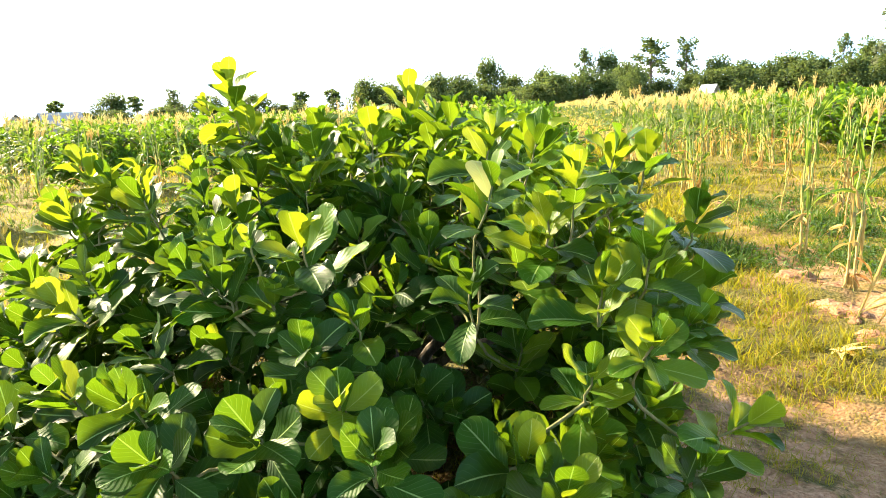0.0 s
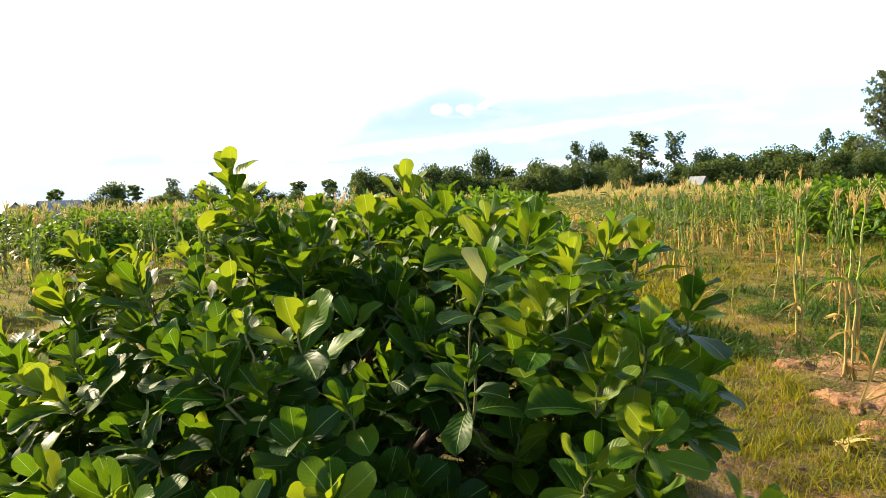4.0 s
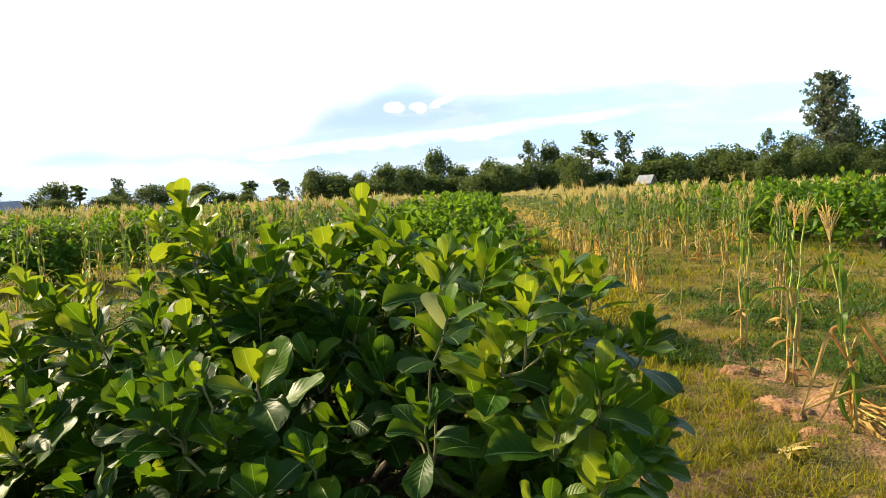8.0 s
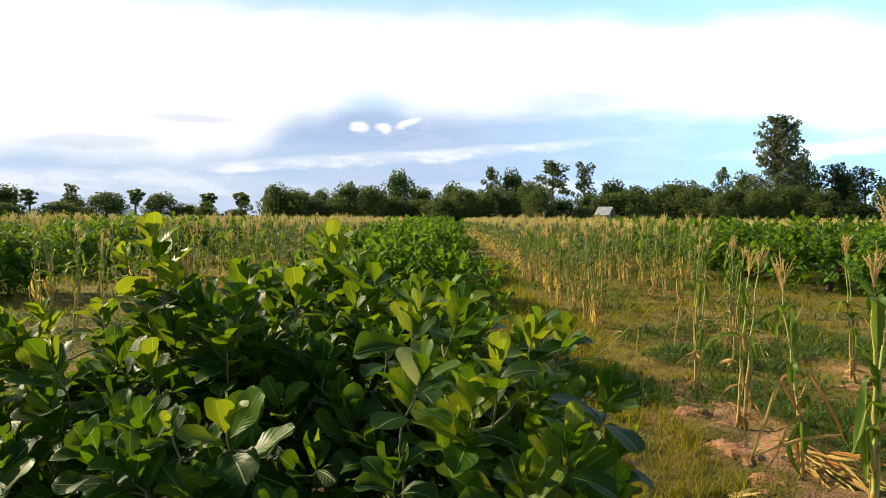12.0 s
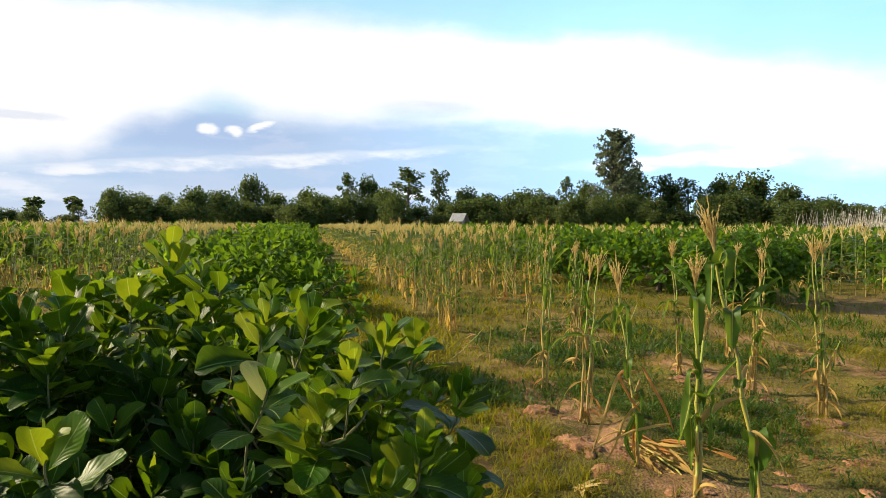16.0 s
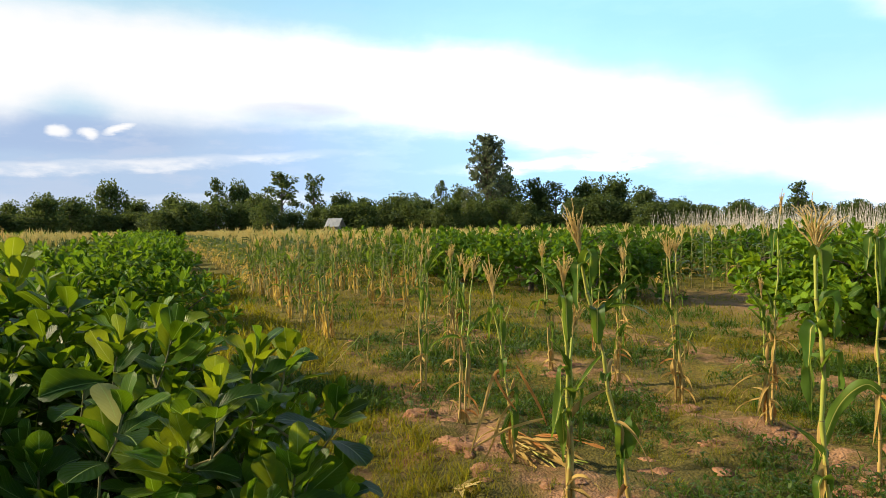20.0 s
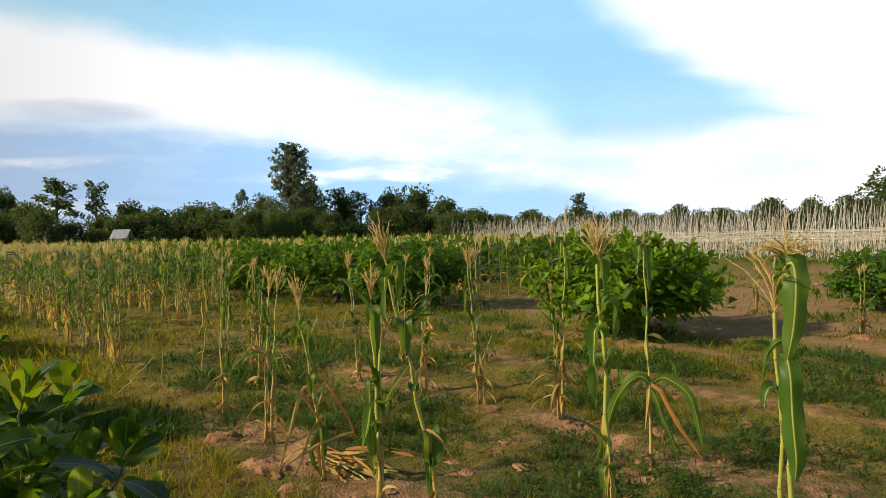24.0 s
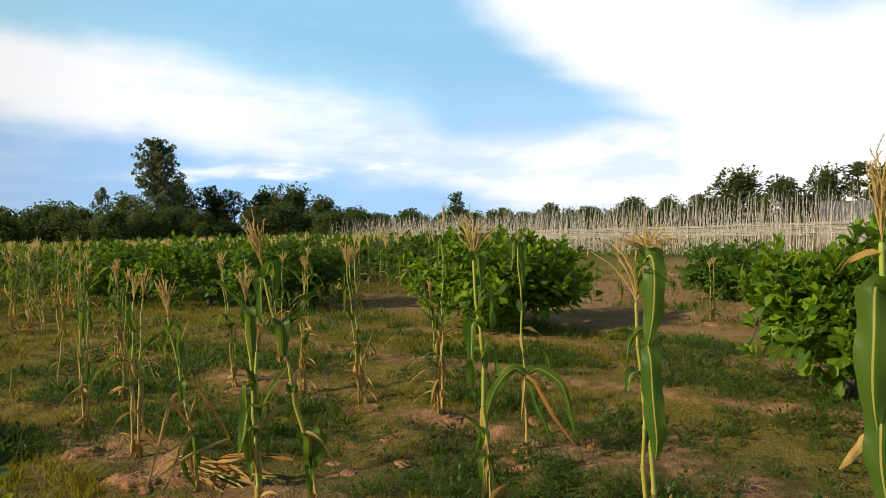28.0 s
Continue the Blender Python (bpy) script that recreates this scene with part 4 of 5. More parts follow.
def maize_plant(seed, h, lean=(0, 0), thick=0.013, greens=3, dries=4, spread=22, tassel=0.3, branches=9, label="", stems=1, skirt=5, leaves=(), tangle=0, stem=None):
    """A maize plant of one or more stems. leaves: (share of the height, azimuth in degrees, length, half width, style, colour)."""
    r = random.Random(seed)
    plant = tagged(new("maize_plant"), label=label or "ripe maize plant with dry lower leaves and golden tassel", category="maize", group="maize plants")
    lines = []
    for k in range(stems):
        a = k * 2.3 + r.random()
        foot = Vector((math.cos(a), math.sin(a), 0)) * (0.05 * (k > 0))
        hk = h * (1 if k == 0 else r.uniform(0.82, 1.0))
        off = (0, 0) if k == 0 else (r.uniform(-0.12, 0.12), r.uniform(-0.12, 0.12))
        pts = [p + foot for p in bend_points(r, hk, (lean[0] + off[0], lean[1] + off[1]), 1.0, 11)]
        stalk = Soup()
        rings = [pts[0]]
        widths = [thick * 0.85]
        for i in range(1, 11):   # a swollen joint and its sheath at every node
            w = thick * 0.72 * (1.15 - 0.6 * i / 10)
            rings += [pts[i - 1].lerp(pts[i], 0.86), pts[i - 1].lerp(pts[i], 0.95), pts[i]]
            widths += [w * r.uniform(1.0, 1.35), w * 1.3, w * 0.92]
        stalk.add(*tube(rings, widths, 7))
        for j in range(4):   # brace roots
            b = j * 1.6 + r.random()
            stalk.add(*tube([foot + Vector((math.cos(b) * 0.01, math.sin(b) * 0.01, 0.06)), foot + Vector((math.cos(b) * 0.05, math.sin(b) * 0.05, -0.03))], [0.005, 0.003], 4))
        child("stalk", stalk.mesh("stalk", stem or stalk_mat), plant, label="jointed green and straw-coloured stalk")
        s = Soup()
        tassel_soup(r, s, pts[-1], pts[-1] - pts[-2] + Vector((0, 0, 0.02)), tassel * r.uniform(0.9, 1.1), spread, branches)
        child("tassel", s.mesh("tassel", tassel_mat), plant, label="feathery golden-brown tassel")
        lines.append(pts)
    for share, az, length, half, style, tone in leaves:
        i = min(9, int(share * 10))
        p = lines[0][i].lerp(lines[0][i + 1], share * 10 - i)
        hung(r, plant, p, radians(az), length, half, style, {"g": maize_green, "d": straw, "r": rust}[tone], "green_leaf" if tone == "g" else "dry_leaf")
    for k in range(greens):
        pts = r.choice(lines)
        hung(r, plant, pts[r.randint(4, 9)], r.random() * 6.28, r.uniform(0.25, 0.5), r.uniform(0.02, 0.036), r.choice(("arch", "droop", "hang", "hang", "up")), maize_green, "green_leaf")
    for k in range(dries):
        pts = r.choice(lines)
        hung(r, plant, pts[r.randint(1, 6)], r.random() * 6.28, r.uniform(0.22, 0.5), r.uniform(0.012, 0.022), r.choice(("arch", "droop", "hang", "hang")), rust if r.random() < 0.1 else straw, "dry_leaf")
    for k in range(skirt):   # dry sheaths hanging round the foot
        pts = r.choice(lines)
        hung(r, plant, pts[r.randint(1, 3)] , r.random() * 6.28, r.uniform(0.16, 0.32), r.uniform(0.014, 0.026), r.choice(("hang", "droop")), straw if r.random() < 0.8 else rust, "dry_leaf")
    if tangle:   # the golden mass of fallen sheaths and broken leaves round the foot
        s = Soup()
        for k in range(tangle):
            pts = r.choice(lines)
            o = Vector((r.gauss(0, 1), r.gauss(0, 1), 0)).normalized()
            v, f, u = blade(r, r.uniform(0.2, 0.5), r.uniform(0.008, 0.02), r.uniform(0.3, 1.8), 0.8, 7, 3, 0.02, "maize", twist=r.uniform(-4, 4))
            m = placed(facing(o * r.uniform(0.1, 0.5) + Vector((0, 0, -1 if k % 3 else 0.5)), o + Vector((0, 0, 0.3))), pts[1 + k % 4].lerp(pts[0], r.random() * 0.3))
            s.spread((v, f, u), [np.array(m)])
        child("dry_skirt", s.mesh("dry_skirt", straw_mass), plant, label="tangled golden dry sheaths", kind="stuff")
    if r.random() < 0.6:   # husk-wrapped ear
        pts = lines[0]
        i, a = r.choice((4, 5)), r.random() * 6.28
        e = pts[i] + Vector((math.cos(a) * 0.03, math.sin(a) * 0.03, 0.0))
        s = Soup()
        s.add(*tube([e + Vector((math.cos(a) * 0.03 * t, math.sin(a) * 0.03 * t, 0.17 * t)) for t in (0, 0.2, 0.5, 0.8, 1)], [0.008, 0.018, 0.02, 0.013, 0.002], 7))
        child("ear", s.mesh("ear", straw), plant, label="dry husk-wrapped ear")
    return plant


def from_eye(az, d):
    """The ground point at that azimuth and distance from where the walker stands."""
    return on_ground(0.57 + d * math.sin(radians(az)), -0.39 + d * math.cos(radians(az)))


# plants that show singly: x, y, height, lean x, lean y, thickness, green and dry leaves, tassel length, spread, stems, skirt
NEAR = [(2.31, 7.6, 1.62, 0.06, 0.05, 0.014, 4, 3, 0.16, 10, 2, 3), (2.40, 6.2, 1.44, 0.12, 0.1, 0.014, 1, 4, 0.3, 12, 2, 3),
        (5.12, 6.63, 1.68, -0.03, 0.05, 0.013, 2, 3, 0.3, 16, 3, 12), (5.17, 5.24, 1.22, -0.08, 0.0, 0.012, 1, 3, 0.26, 5, 1, 6), (5.24, 5.27, 1.98, 0.08, 0.0, 0.013, 2, 2, 0.3, 4, 1, 4),
        (4.74, 7.37, 1.5, 0.05, 0.0, 0.013, 2, 4, 0.25, 12, 2, 10), (4.25, 8.31, 1.58, -0.1, 0.1, 0.012, 2, 3, 0.28, 14, 2, 5), (5.31, 9.10, 1.58, 0.05, 0.0, 0.012, 2, 4, 0.25, 16, 2, 6), (6.4, 10.3, 1.6, 0.05, 0.0, 0.012, 2, 4, 0.25, 16, 2, 6)]
FURTHER = [(13.4, 6.6, 1.15, 0.1, 0.05, 0.013, 0, 6, 0.25, 16, 2, 14), (16.0, 10.6, 1.35, -0.1, 0.0, 0.013, 0, 6, 0.34, 30, 2, 9),
           (4.2, 13.5, 1.4, 0.0, 0.1, 0.013, 1, 5, 0.26, 16, 2, 12), (12.6, 5.2, 1.1, 0.1, 0.05, 0.012, 0, 5, 0.25, 16, 1, 9), (3.3, 10.2, 1.5, 0, 0, 0.012, 3, 3, 0.25, 12, 2, 5),
           (3.0, 8.9, 1.45, 0.1, 0, 0.012, 3, 3, 0.25, 12, 1, 5), (1.6, 12.2, 1.5, 0, 0, 0.012, 3, 4, 0.25, 12, 2, 6), (3.31, 17.0, 1.4, 0, 0, 0.013, 0, 6, 0.2, 12, 2, 14)]
for i, (x, y, h, lx, ly, th, g, d, ts, sp, st, sk) in enumerate(NEAR + FURTHER):
    p = maize_plant(100 + i, h, (lx, ly), th * 1.15, g + 5, d + 5, sp, ts, 9, stems=st, skirt=sk + 4)
    p.location = on_ground(x, y)

# plants close by, each with its own leaves
p = maize_plant(150, 1.40, (-0.16, 0.08), 0.018, 3, 2, 14, 0.42, 15, "maize plant with broad fan tassel and rusty broken leaves", 1, 2,
                ((0.9, 150, 0.36, 0.035, "hang", "g"), (0.86, 40, 0.3, 0.03, "hang", "g"), (0.6, 200, 0.25, 0.04, "hang", "g"), (0.3, 170, 0.35, 0.05, "hang", "g")))
p.location = on_ground(2.53, 5.08)
for k, (pts, w, mat) in enumerate(((((-0.03, 0.8, 0.02), (-0.16, 0.77, 0.05), (-0.08, 0.6, 0.06), (0.02, 0.46, 0.05)), 0.016, rust), (((0.02, 0.84, 0.02), (0.1, 0.7, 0.05), (0.2, 0.52, 0.06), (0.27, 0.34, 0.05)), 0.017, rust),
                                   (((-0.04, 0.8, 0.0), (-0.17, 0.76, 0.03), (-0.28, 0.4, 0.05), (-0.38, 0.08, 0.04)), 0.02, straw), (((0.24, 0.4, 0.05), (0.0, 0.34, 0.08), (-0.2, 0.24, 0.08), (-0.36, 0.14, 0.05)), 0.018, straw),
                                   (((0.0, 0.55, 0.02), (-0.12, 0.4, 0.06), (-0.17, 0.24, 0.06), (-0.24, 0.06, 0.04)), 0.018, straw), (((0.02, 0.5, 0.0), (-0.06, 0.38, 0.05), (-0.1, 0.22, 0.05), (-0.02, 0.05, 0.05)), 0.03, maize_green))):
    strip(p, 19.0, "green_leaf" if mat is maize_green else "dry_leaf", pts, (w * 0.5, w * 0.75, w * 0.7, w * 0.2), mat, k)
p = maize_plant(151, 1.58, (-0.06, 0.02), 0.02, 5, 6, 13, 0.27, 9, "double-stemmed maize plant with pale tassel and folded green leaf", 2, 5,
                ((0.93, 190, 0.42, 0.04, "hang", "g"), (0.97, 320, 0.3, 0.03, "up", "g"), (0.66, 250, 0.3, 0.03, "hang", "g"), (0.5, 110, 0.3, 0.03, "up", "d")))
p.location = from_eye(24.6, 4.2)
p = maize_plant(152, 1.80, (-0.34, 0.02), 0.018, 3, 4, 10, 0.34, 14, "leaning maize plant with golden plume and limp folded leaves", 1, 3,
                ((0.97, 150, 0.36, 0.036, "hang", "g"), (0.96, 250, 0.32, 0.03, "hang", "g"), (0.96, 60, 0.28, 0.03, "arch", "g"), (0.8, 200, 0.32, 0.042, "hang", "g"), (0.62, 220, 0.12, 0.03, "hang", "g"), (0.46, 190, 0.26, 0.055, "hang", "g"), (0.44, 80, 0.26, 0.05, "hang", "g")))
p.location = from_eye(29.8, 3.9)
p = maize_plant(153, 1.83, (-0.1, 0.0), 0.018, 2, 1, 22, 0.27, 12, "tall green maize plant with spreading tassel and drooping leaves", 1, 0,
                ((0.99, 190, 0.26, 0.04, "hang", "g"), (0.985, 100, 0.3, 0.034, "arch", "g"), (0.85, 140, 0.3, 0.036, "hang", "g"), (0.8, 260, 0.3, 0.036, "hang", "g"), (0.72, 120, 0.3, 0.03, "hang", "g"), (0.5, 300, 0.22, 0.022, "up", "g"), (0.42, 260, 0.26, 0.03, "hang", "g"), (0.3, 200, 0.3, 0.03, "up", "d")))
p.location = from_eye(43.6, 3.5)
p = maize_plant(154, 1.82, (0.0, 0.05), 0.015, 1, 2, 8, 0.16, 6, "slim maize plant with hanging leaf and bowed lower leaves", 1, 0,
                ((0.99, 200, 0.5, 0.042, "hang", "g"), (0.98, 260, 0.4, 0.03, "hang", "g"), (0.68, 220, 0.2, 0.05, "hang", "g")))
p.location = on_ground(4.92, 3.74)
for k, (pts, w, mat) in enumerate(((((0.0, 0.7, 0.02), (-0.1, 0.76, 0.05), (-0.26, 0.6, 0.08), (-0.38, 0.26, 0.08), (-0.44, 0.06, 0.06)), 0.045, maize_green), (((0.02, 0.7, 0.0), (0.12, 0.75, 0.02), (0.3, 0.62, 0.05), (0.37, 0.38, 0.05), (0.41, 0.14, 0.04)), 0.036, maize_green),
                                   (((0.0, 0.68, 0.03), (0.08, 0.64, 0.06), (0.2, 0.4, 0.08), (0.32, 0.22, 0.08), (0.4, 0.1, 0.06)), 0.018, rust), (((0.0, 0.66, 0.03), (0.05, 0.56, 0.06), (0.1, 0.4, 0.07), (0.17, 0.24, 0.07), (0.2, 0.1, 0.06)), 0.02, maize_green))):
    strip(p, 45.7, "green_leaf" if mat is maize_green else "dry_leaf", pts, (w * 0.5, w, w, w * 0.7, w * 0.15), mat, 10 + k)
p = maize_plant(155, 1.80, (-0.03, 0.0), 0.016, 0, 2, 52, 0.2, 18, "straw-stemmed maize plant with broad torn hanging leaf", 1, 1,
                ((0.66, 260, 0.1, 0.02, "hang", "d"), (0.4, 300, 0.16, 0.02, "hang", "d")))
p.location = from_eye(56.6, 2.8)
strip(p, 57.2, "green_leaf", ((-0.03, 1.66, 0.02), (-0.03, 1.78, 0.05), (0.0, 1.81, 0.08), (0.01, 1.72, 0.1), (0.0, 1.58, 0.1), (-0.02, 1.47, 0.09)), (0.016, 0.034, 0.044, 0.042, 0.036, 0.01), maize_green, 21, 0.6)
strip(p, 57.2, "green_leaf", ((-0.01, 1.40, 0.02), (-0.02, 1.47, 0.05), (-0.01, 1.40, 0.08), (-0.005, 1.26, 0.09), (0.005, 1.12, 0.09), (0.0, 1.04, 0.08)), (0.016, 0.028, 0.038, 0.038, 0.032, 0.008), maize_green, 23, 0.6)
strip(p, 57.2, "dry_leaf", ((-0.02, 1.54, 0.04), (-0.06, 1.52, 0.05), (-0.09, 1.47, 0.05), (-0.1, 1.39, 0.05)), (0.01, 0.012, 0.01, 0.003), maize_green, 24)
p = maize_plant(156, 1.62, (-0.06, 0.0), 0.015, 0, 0, 40, 0.36, 10, "straw-stemmed maize plant with seedy pale tassel", 1, 1,
                ((0.92, 330, 0.2, 0.018, "droop", "g"), (0.8, 280, 0.18, 0.02, "hang", "g"), (0.5, 300, 0.16, 0.02, "hang", "d"), (0.3, 100, 0.12, 0.02, "hang", "g")))
p.location = from_eye(56.1, 2.85)
p = maize_plant(157, 1.90, (-0.02, 0.0), 0.018, 0, 2, 9, 0.32, 14, "maize plant with tall pale spike and broad ribbed leaves", 1, 2,
                ((0.98, 330, 0.14, 0.015, "droop", "d"), (0.45, 300, 0.3, 0.03, "hang", "d"), (0.4, 290, 0.3, 0.02, "droop", "d")))
p.location = from_eye(72.5, 2.5)
strip(p, 72.5, "green_leaf", ((-0.01, 1.62, 0.02), (-0.02, 1.74, 0.05), (-0.03, 1.76, 0.08), (-0.035, 1.62, 0.1), (-0.04, 1.46, 0.1), (-0.03, 1.34, 0.09)), (0.02, 0.035, 0.046, 0.05, 0.044, 0.01), maize_green, 31, 0.6)
strip(p, 72.5, "green_leaf", ((0.0, 1.4, 0.02), (-0.01, 1.46, 0.06), (-0.02, 1.36, 0.09), (-0.02, 1.22, 0.1), (0.0, 1.08, 0.09)), (0.02, 0.035, 0.046, 0.042, 0.01), maize_green, 32, 0.6)
strip(p, 72.5, "green_leaf", ((0.02, 1.66, 0.0), (0.06, 1.78, 0.02), (0.09, 1.7, 0.03), (0.1, 1.5, 0.03)), (0.02, 0.04, 0.045, 0.01), maize_green, 33)
strip(p, 72.5, "dry_leaf", ((-0.02, 1.34, 0.02), (-0.06, 1.3, 0.06), (-0.1, 1.24, 0.07), (-0.13, 1.2, 0.07)), (0.012, 0.014, 0.012, 0.003), straw, 34)


def fallen_straw(p, turn, n, seed):
    """A heap of broken dry stalks and leaves on the ground."""
    r = random.Random(seed)
    heap = tagged(new("fallen_maize"), label="heap of fallen yellowed maize stalks and leaves", category="dry maize", group="fallen maize")
    heap.location, heap.rotation_euler = p, (0, 0, turn)
    for k in range(n):
        d = Vector((1, r.uniform(-0.35, 0.35), r.uniform(-0.1, 0.35)))
        v, f, u = blade(r, r.uniform(0.4, 0.95), r.uniform(0.008, 0.018), r.uniform(0.2, 0.9), 0.8, 10, 3, 0.012, "maize", twist=r.uniform(-4, 4))
        child("dry_leaf", mesh_from("dry_leaf", v, f, straw if r.random() < 0.8 else rust, u), heap, placed(facing(d, (0, 0, 1)), (r.uniform(-0.55, 0.1), r.uniform(-0.09, 0.09), r.uniform(0.05, 0.24))))
    for k in range(3):
        s = Soup()
        limb(s, r, (-0.35, r.uniform(-0.1, 0.1), 0.04 + 0.05 * k), (0.45, r.uniform(-0.2, 0.2), 0.05), 0.011, 0.007, 0.05, 6, 6)
        child("stalk", s.mesh("stalk", stalk_mat), heap)


fallen_straw(on_ground(2.74, 5.2), -1.1, 20, 1)


def husk(p, n, seed):
    """Pale dry husk leaves splayed on the ground."""
    r = random.Random(seed)
    thing = tagged(new("maize_husk"), label="pale dry maize husk lying open on the soil", category="husk")
    thing.location = p
    for k in range(n):
        a = r.random() * 6.28
        v, f, u = blade(r, r.uniform(0.12, 0.2), r.uniform(0.018, 0.028), r.uniform(0.3, 1.2), 0.6, 8, 3, 0.01, "maize")
        child("husk_leaf", mesh_from("husk_leaf", v, f, tassel_mat, u), thing, placed(facing((math.cos(a) * 0.7, math.sin(a) * 0.7, r.uniform(0.3, 1.0)), (0, 0, 1)), (0, 0, 0.0)))


husk(on_ground(1.92, 4.6), 9, 3)


def stub(p, top, thick, seed):
    """A broken dry stalk left standing or leaning."""
    r = random.Random(seed)
    thing = tagged(new("broken_stalk"), label="broken dry maize stalk standing in the grass", category="maize", group="broken stalks")
    thing.location = p
    s = Soup()
    limb(s, r, (0, 0, -0.05), top, thick, thick * 0.7, 0.04, 6, 6)
    child("stalk", s.mesh("stalk", stalk_mat), thing)
    for k in range(3):
        hung(r, thing, Vector(top) * r.uniform(0.4, 0.9), r.random() * 6.28, r.uniform(0.12, 0.3), 0.012, r.choice(("hang", "droop")), straw, "dry_leaf")


stub(on_ground(1.88, 9.41), (0.0, 0.02, 0.5), 0.010, 1)
stub(on_ground(1.25, 9.6), (0.55, 0.1, 0.45), 0.010, 2)
stub(on_ground(2.6, 10.6), (0.1, 0.1, 0.7), 0.011, 3)
stub(on_ground(3.6, 9.2), (-0.2, 0.1, 0.5), 0.010, 4)
stub(on_ground(4.4, 11.2), (0.3, 0.1, 0.6), 0.011, 5)
stub(on_ground(6.2, 8.4), (0.2, -0.1, 0.5), 0.010, 6)
fallen_straw(on_ground(3.4, 16.6), 0.3, 5, 3)
fallen_straw(from_eye(68.5, 3.9), 2.6, 4, 4)


# the maize of the rows: a few plants, copied
kinds = [maize_plant(200 + k, 1.45 + 0.05 * k, (0.08 * (-1) ** k, 0.05), 0.016, 12 - k % 3, 4 + k % 2, 12, 0.27, 6, "hill of maize stalks with limp leaves and golden dry skirt", stems=2 + k % 2, skirt=0, tangle=5 + 9 * (k % 3), stem=stalk_row) for k in range(6)]
unused = list(kinds)
near_rows, far_rows = [], []
for u, v0, v1 in ((3.2, 11.6, 105), (5.8, 13.2, 105), (8.3, 21, 105), (13.6, 17, 100), (16, 16, 100), (18.4, 14, 95), (23, 22, 90), (25.5, 24, 90), (28, 26, 90),
                  (-3.4, 13, 105), (-5.6, 11, 105), (-7.9, 8, 105), (-13, 8, 100), (-15.5, 10, 100), (-18, 12, 100), (-23.5, 14, 90), (-26, 14, 90), (33, 36, 90), (35.5, 38, 90), (38, 40, 90)):
    v = v0
    while v < v1:
        q = (u + rng.gauss(0, 0.12), v + rng.uniform(-0.2, 0.2))
        (near_rows if -9 < u < 9 and v < 23 else far_rows).append(q)
        v += rng.uniform(0.6, 1.2) if v < 19 and -9 < u < 0 else rng.uniform(0.6, 1.0) if v < 19 and 2 < u < 9 else rng.uniform(0.3, 0.5) if v < 23 and 2 < u < 9 else rng.uniform(0.4, 0.66) if v < 23 and -9 < u < 9 else rng.uniform(0.24, 0.42) if 2 < u < 9 and v < 60 else rng.uniform(0.3, 0.6)
for u, v in near_rows:
    p = on_ground(*field(u, v)[:2])
    if unused:
        k = unused.pop()
        k.location = p
    else:
        copied(rng.choice(kinds), p, rng.uniform(0, 6), rng.uniform(0.92, 1.14))


def far_maize():
    """The maize further off: stalks, hanging leaves and tassels of all plants, in three joined parts."""
    r = random.Random(5)
    thing = tagged(new("maize_field"), label="far rows of drying maize with pale tassels", category="maize", kind="stuff")
    stem = tube([(0, 0, 0), (0, 0, 0.5), (0, 0, 1.0)], [0.016, 0.013, 0.008], 3)
    leafy = [blade(r, 0.6, 0.06, a, 0.4, 4, 2, 0.03, "maize", twist=1.0) for a in (1.6, 2.2, 2.8)]
    plume = Soup()
    for k in range(6):
        a = k * 2.4
        s = 0.0 if k == 0 else 0.28
        plume.add(*tube([(0, 0, 0), (math.cos(a) * s * 0.4, math.sin(a) * s * 0.4, 0.5 + 0.1 * (k == 0)), (math.cos(a) * s, math.sin(a) * s, 0.9 + 0.15 * (k == 0))], [0.02, 0.035, 0.006], 3))
    plume = (np.concatenate(plume.v), np.concatenate(plume.f), np.concatenate(plume.u))
    stems, greens, dries, tops = [], [[], [], []], [[], [], []], []
    for u, v in far_rows:
        p = on_ground(*field(u, v)[:2])
        h = r.uniform(1.5, 1.85)
        tilt = Euler((r.gauss(0, 0.06), r.gauss(0, 0.06), r.uniform(0, 6)))
        base = Matrix.LocRotScale(p, tilt, None)
        stems.append(np.array(base @ Matrix.Diagonal((1, 1, h, 1))))
        tops.append(np.array(base @ Matrix.Translation((0, 0, h - 0.02)) @ Matrix.Diagonal((0.4, 0.4, r.uniform(0.28, 0.44), 1))))
        for k in range(r.randint(9, 12)):
            a = r.random() * 6.28
            z = r.uniform(0.12, 0.95) * h
            d = Vector((math.cos(a) * 0.6, math.sin(a) * 0.6, 0.6))
            dead = z < r.uniform(0.1, 0.55) * h * (1.7 if 2 < u < 4.5 else 0.75)
            m = np.array(base @ placed(facing(d, (-d.x, -d.y, 0.6), r.uniform(0.4, 0.7) if dead else r.uniform(0.7, 1.1)), (0, 0, z)))
            (dries if dead else greens)[k % 3].append(m)
    s = Soup()
    s.spread(stem, stems)
    child("stalks", s.mesh("stalks", stalk_row), thing, kind="stuff")
    s = Soup()
    s.spread(plume, tops)
    child("tassels", s.mesh("tassels", tassel_mass), thing, kind="stuff")
    for name, lots, mat in (("green_leaves", greens, maize_mass_mat), ("dry_leaves", dries, straw_mass)):
        s = Soup()
        for piece, ms in zip(leafy, lots):
            s.spread(piece, ms)
        child(name, s.mesh(name, mat), thing, kind="stuff")


far_maize()


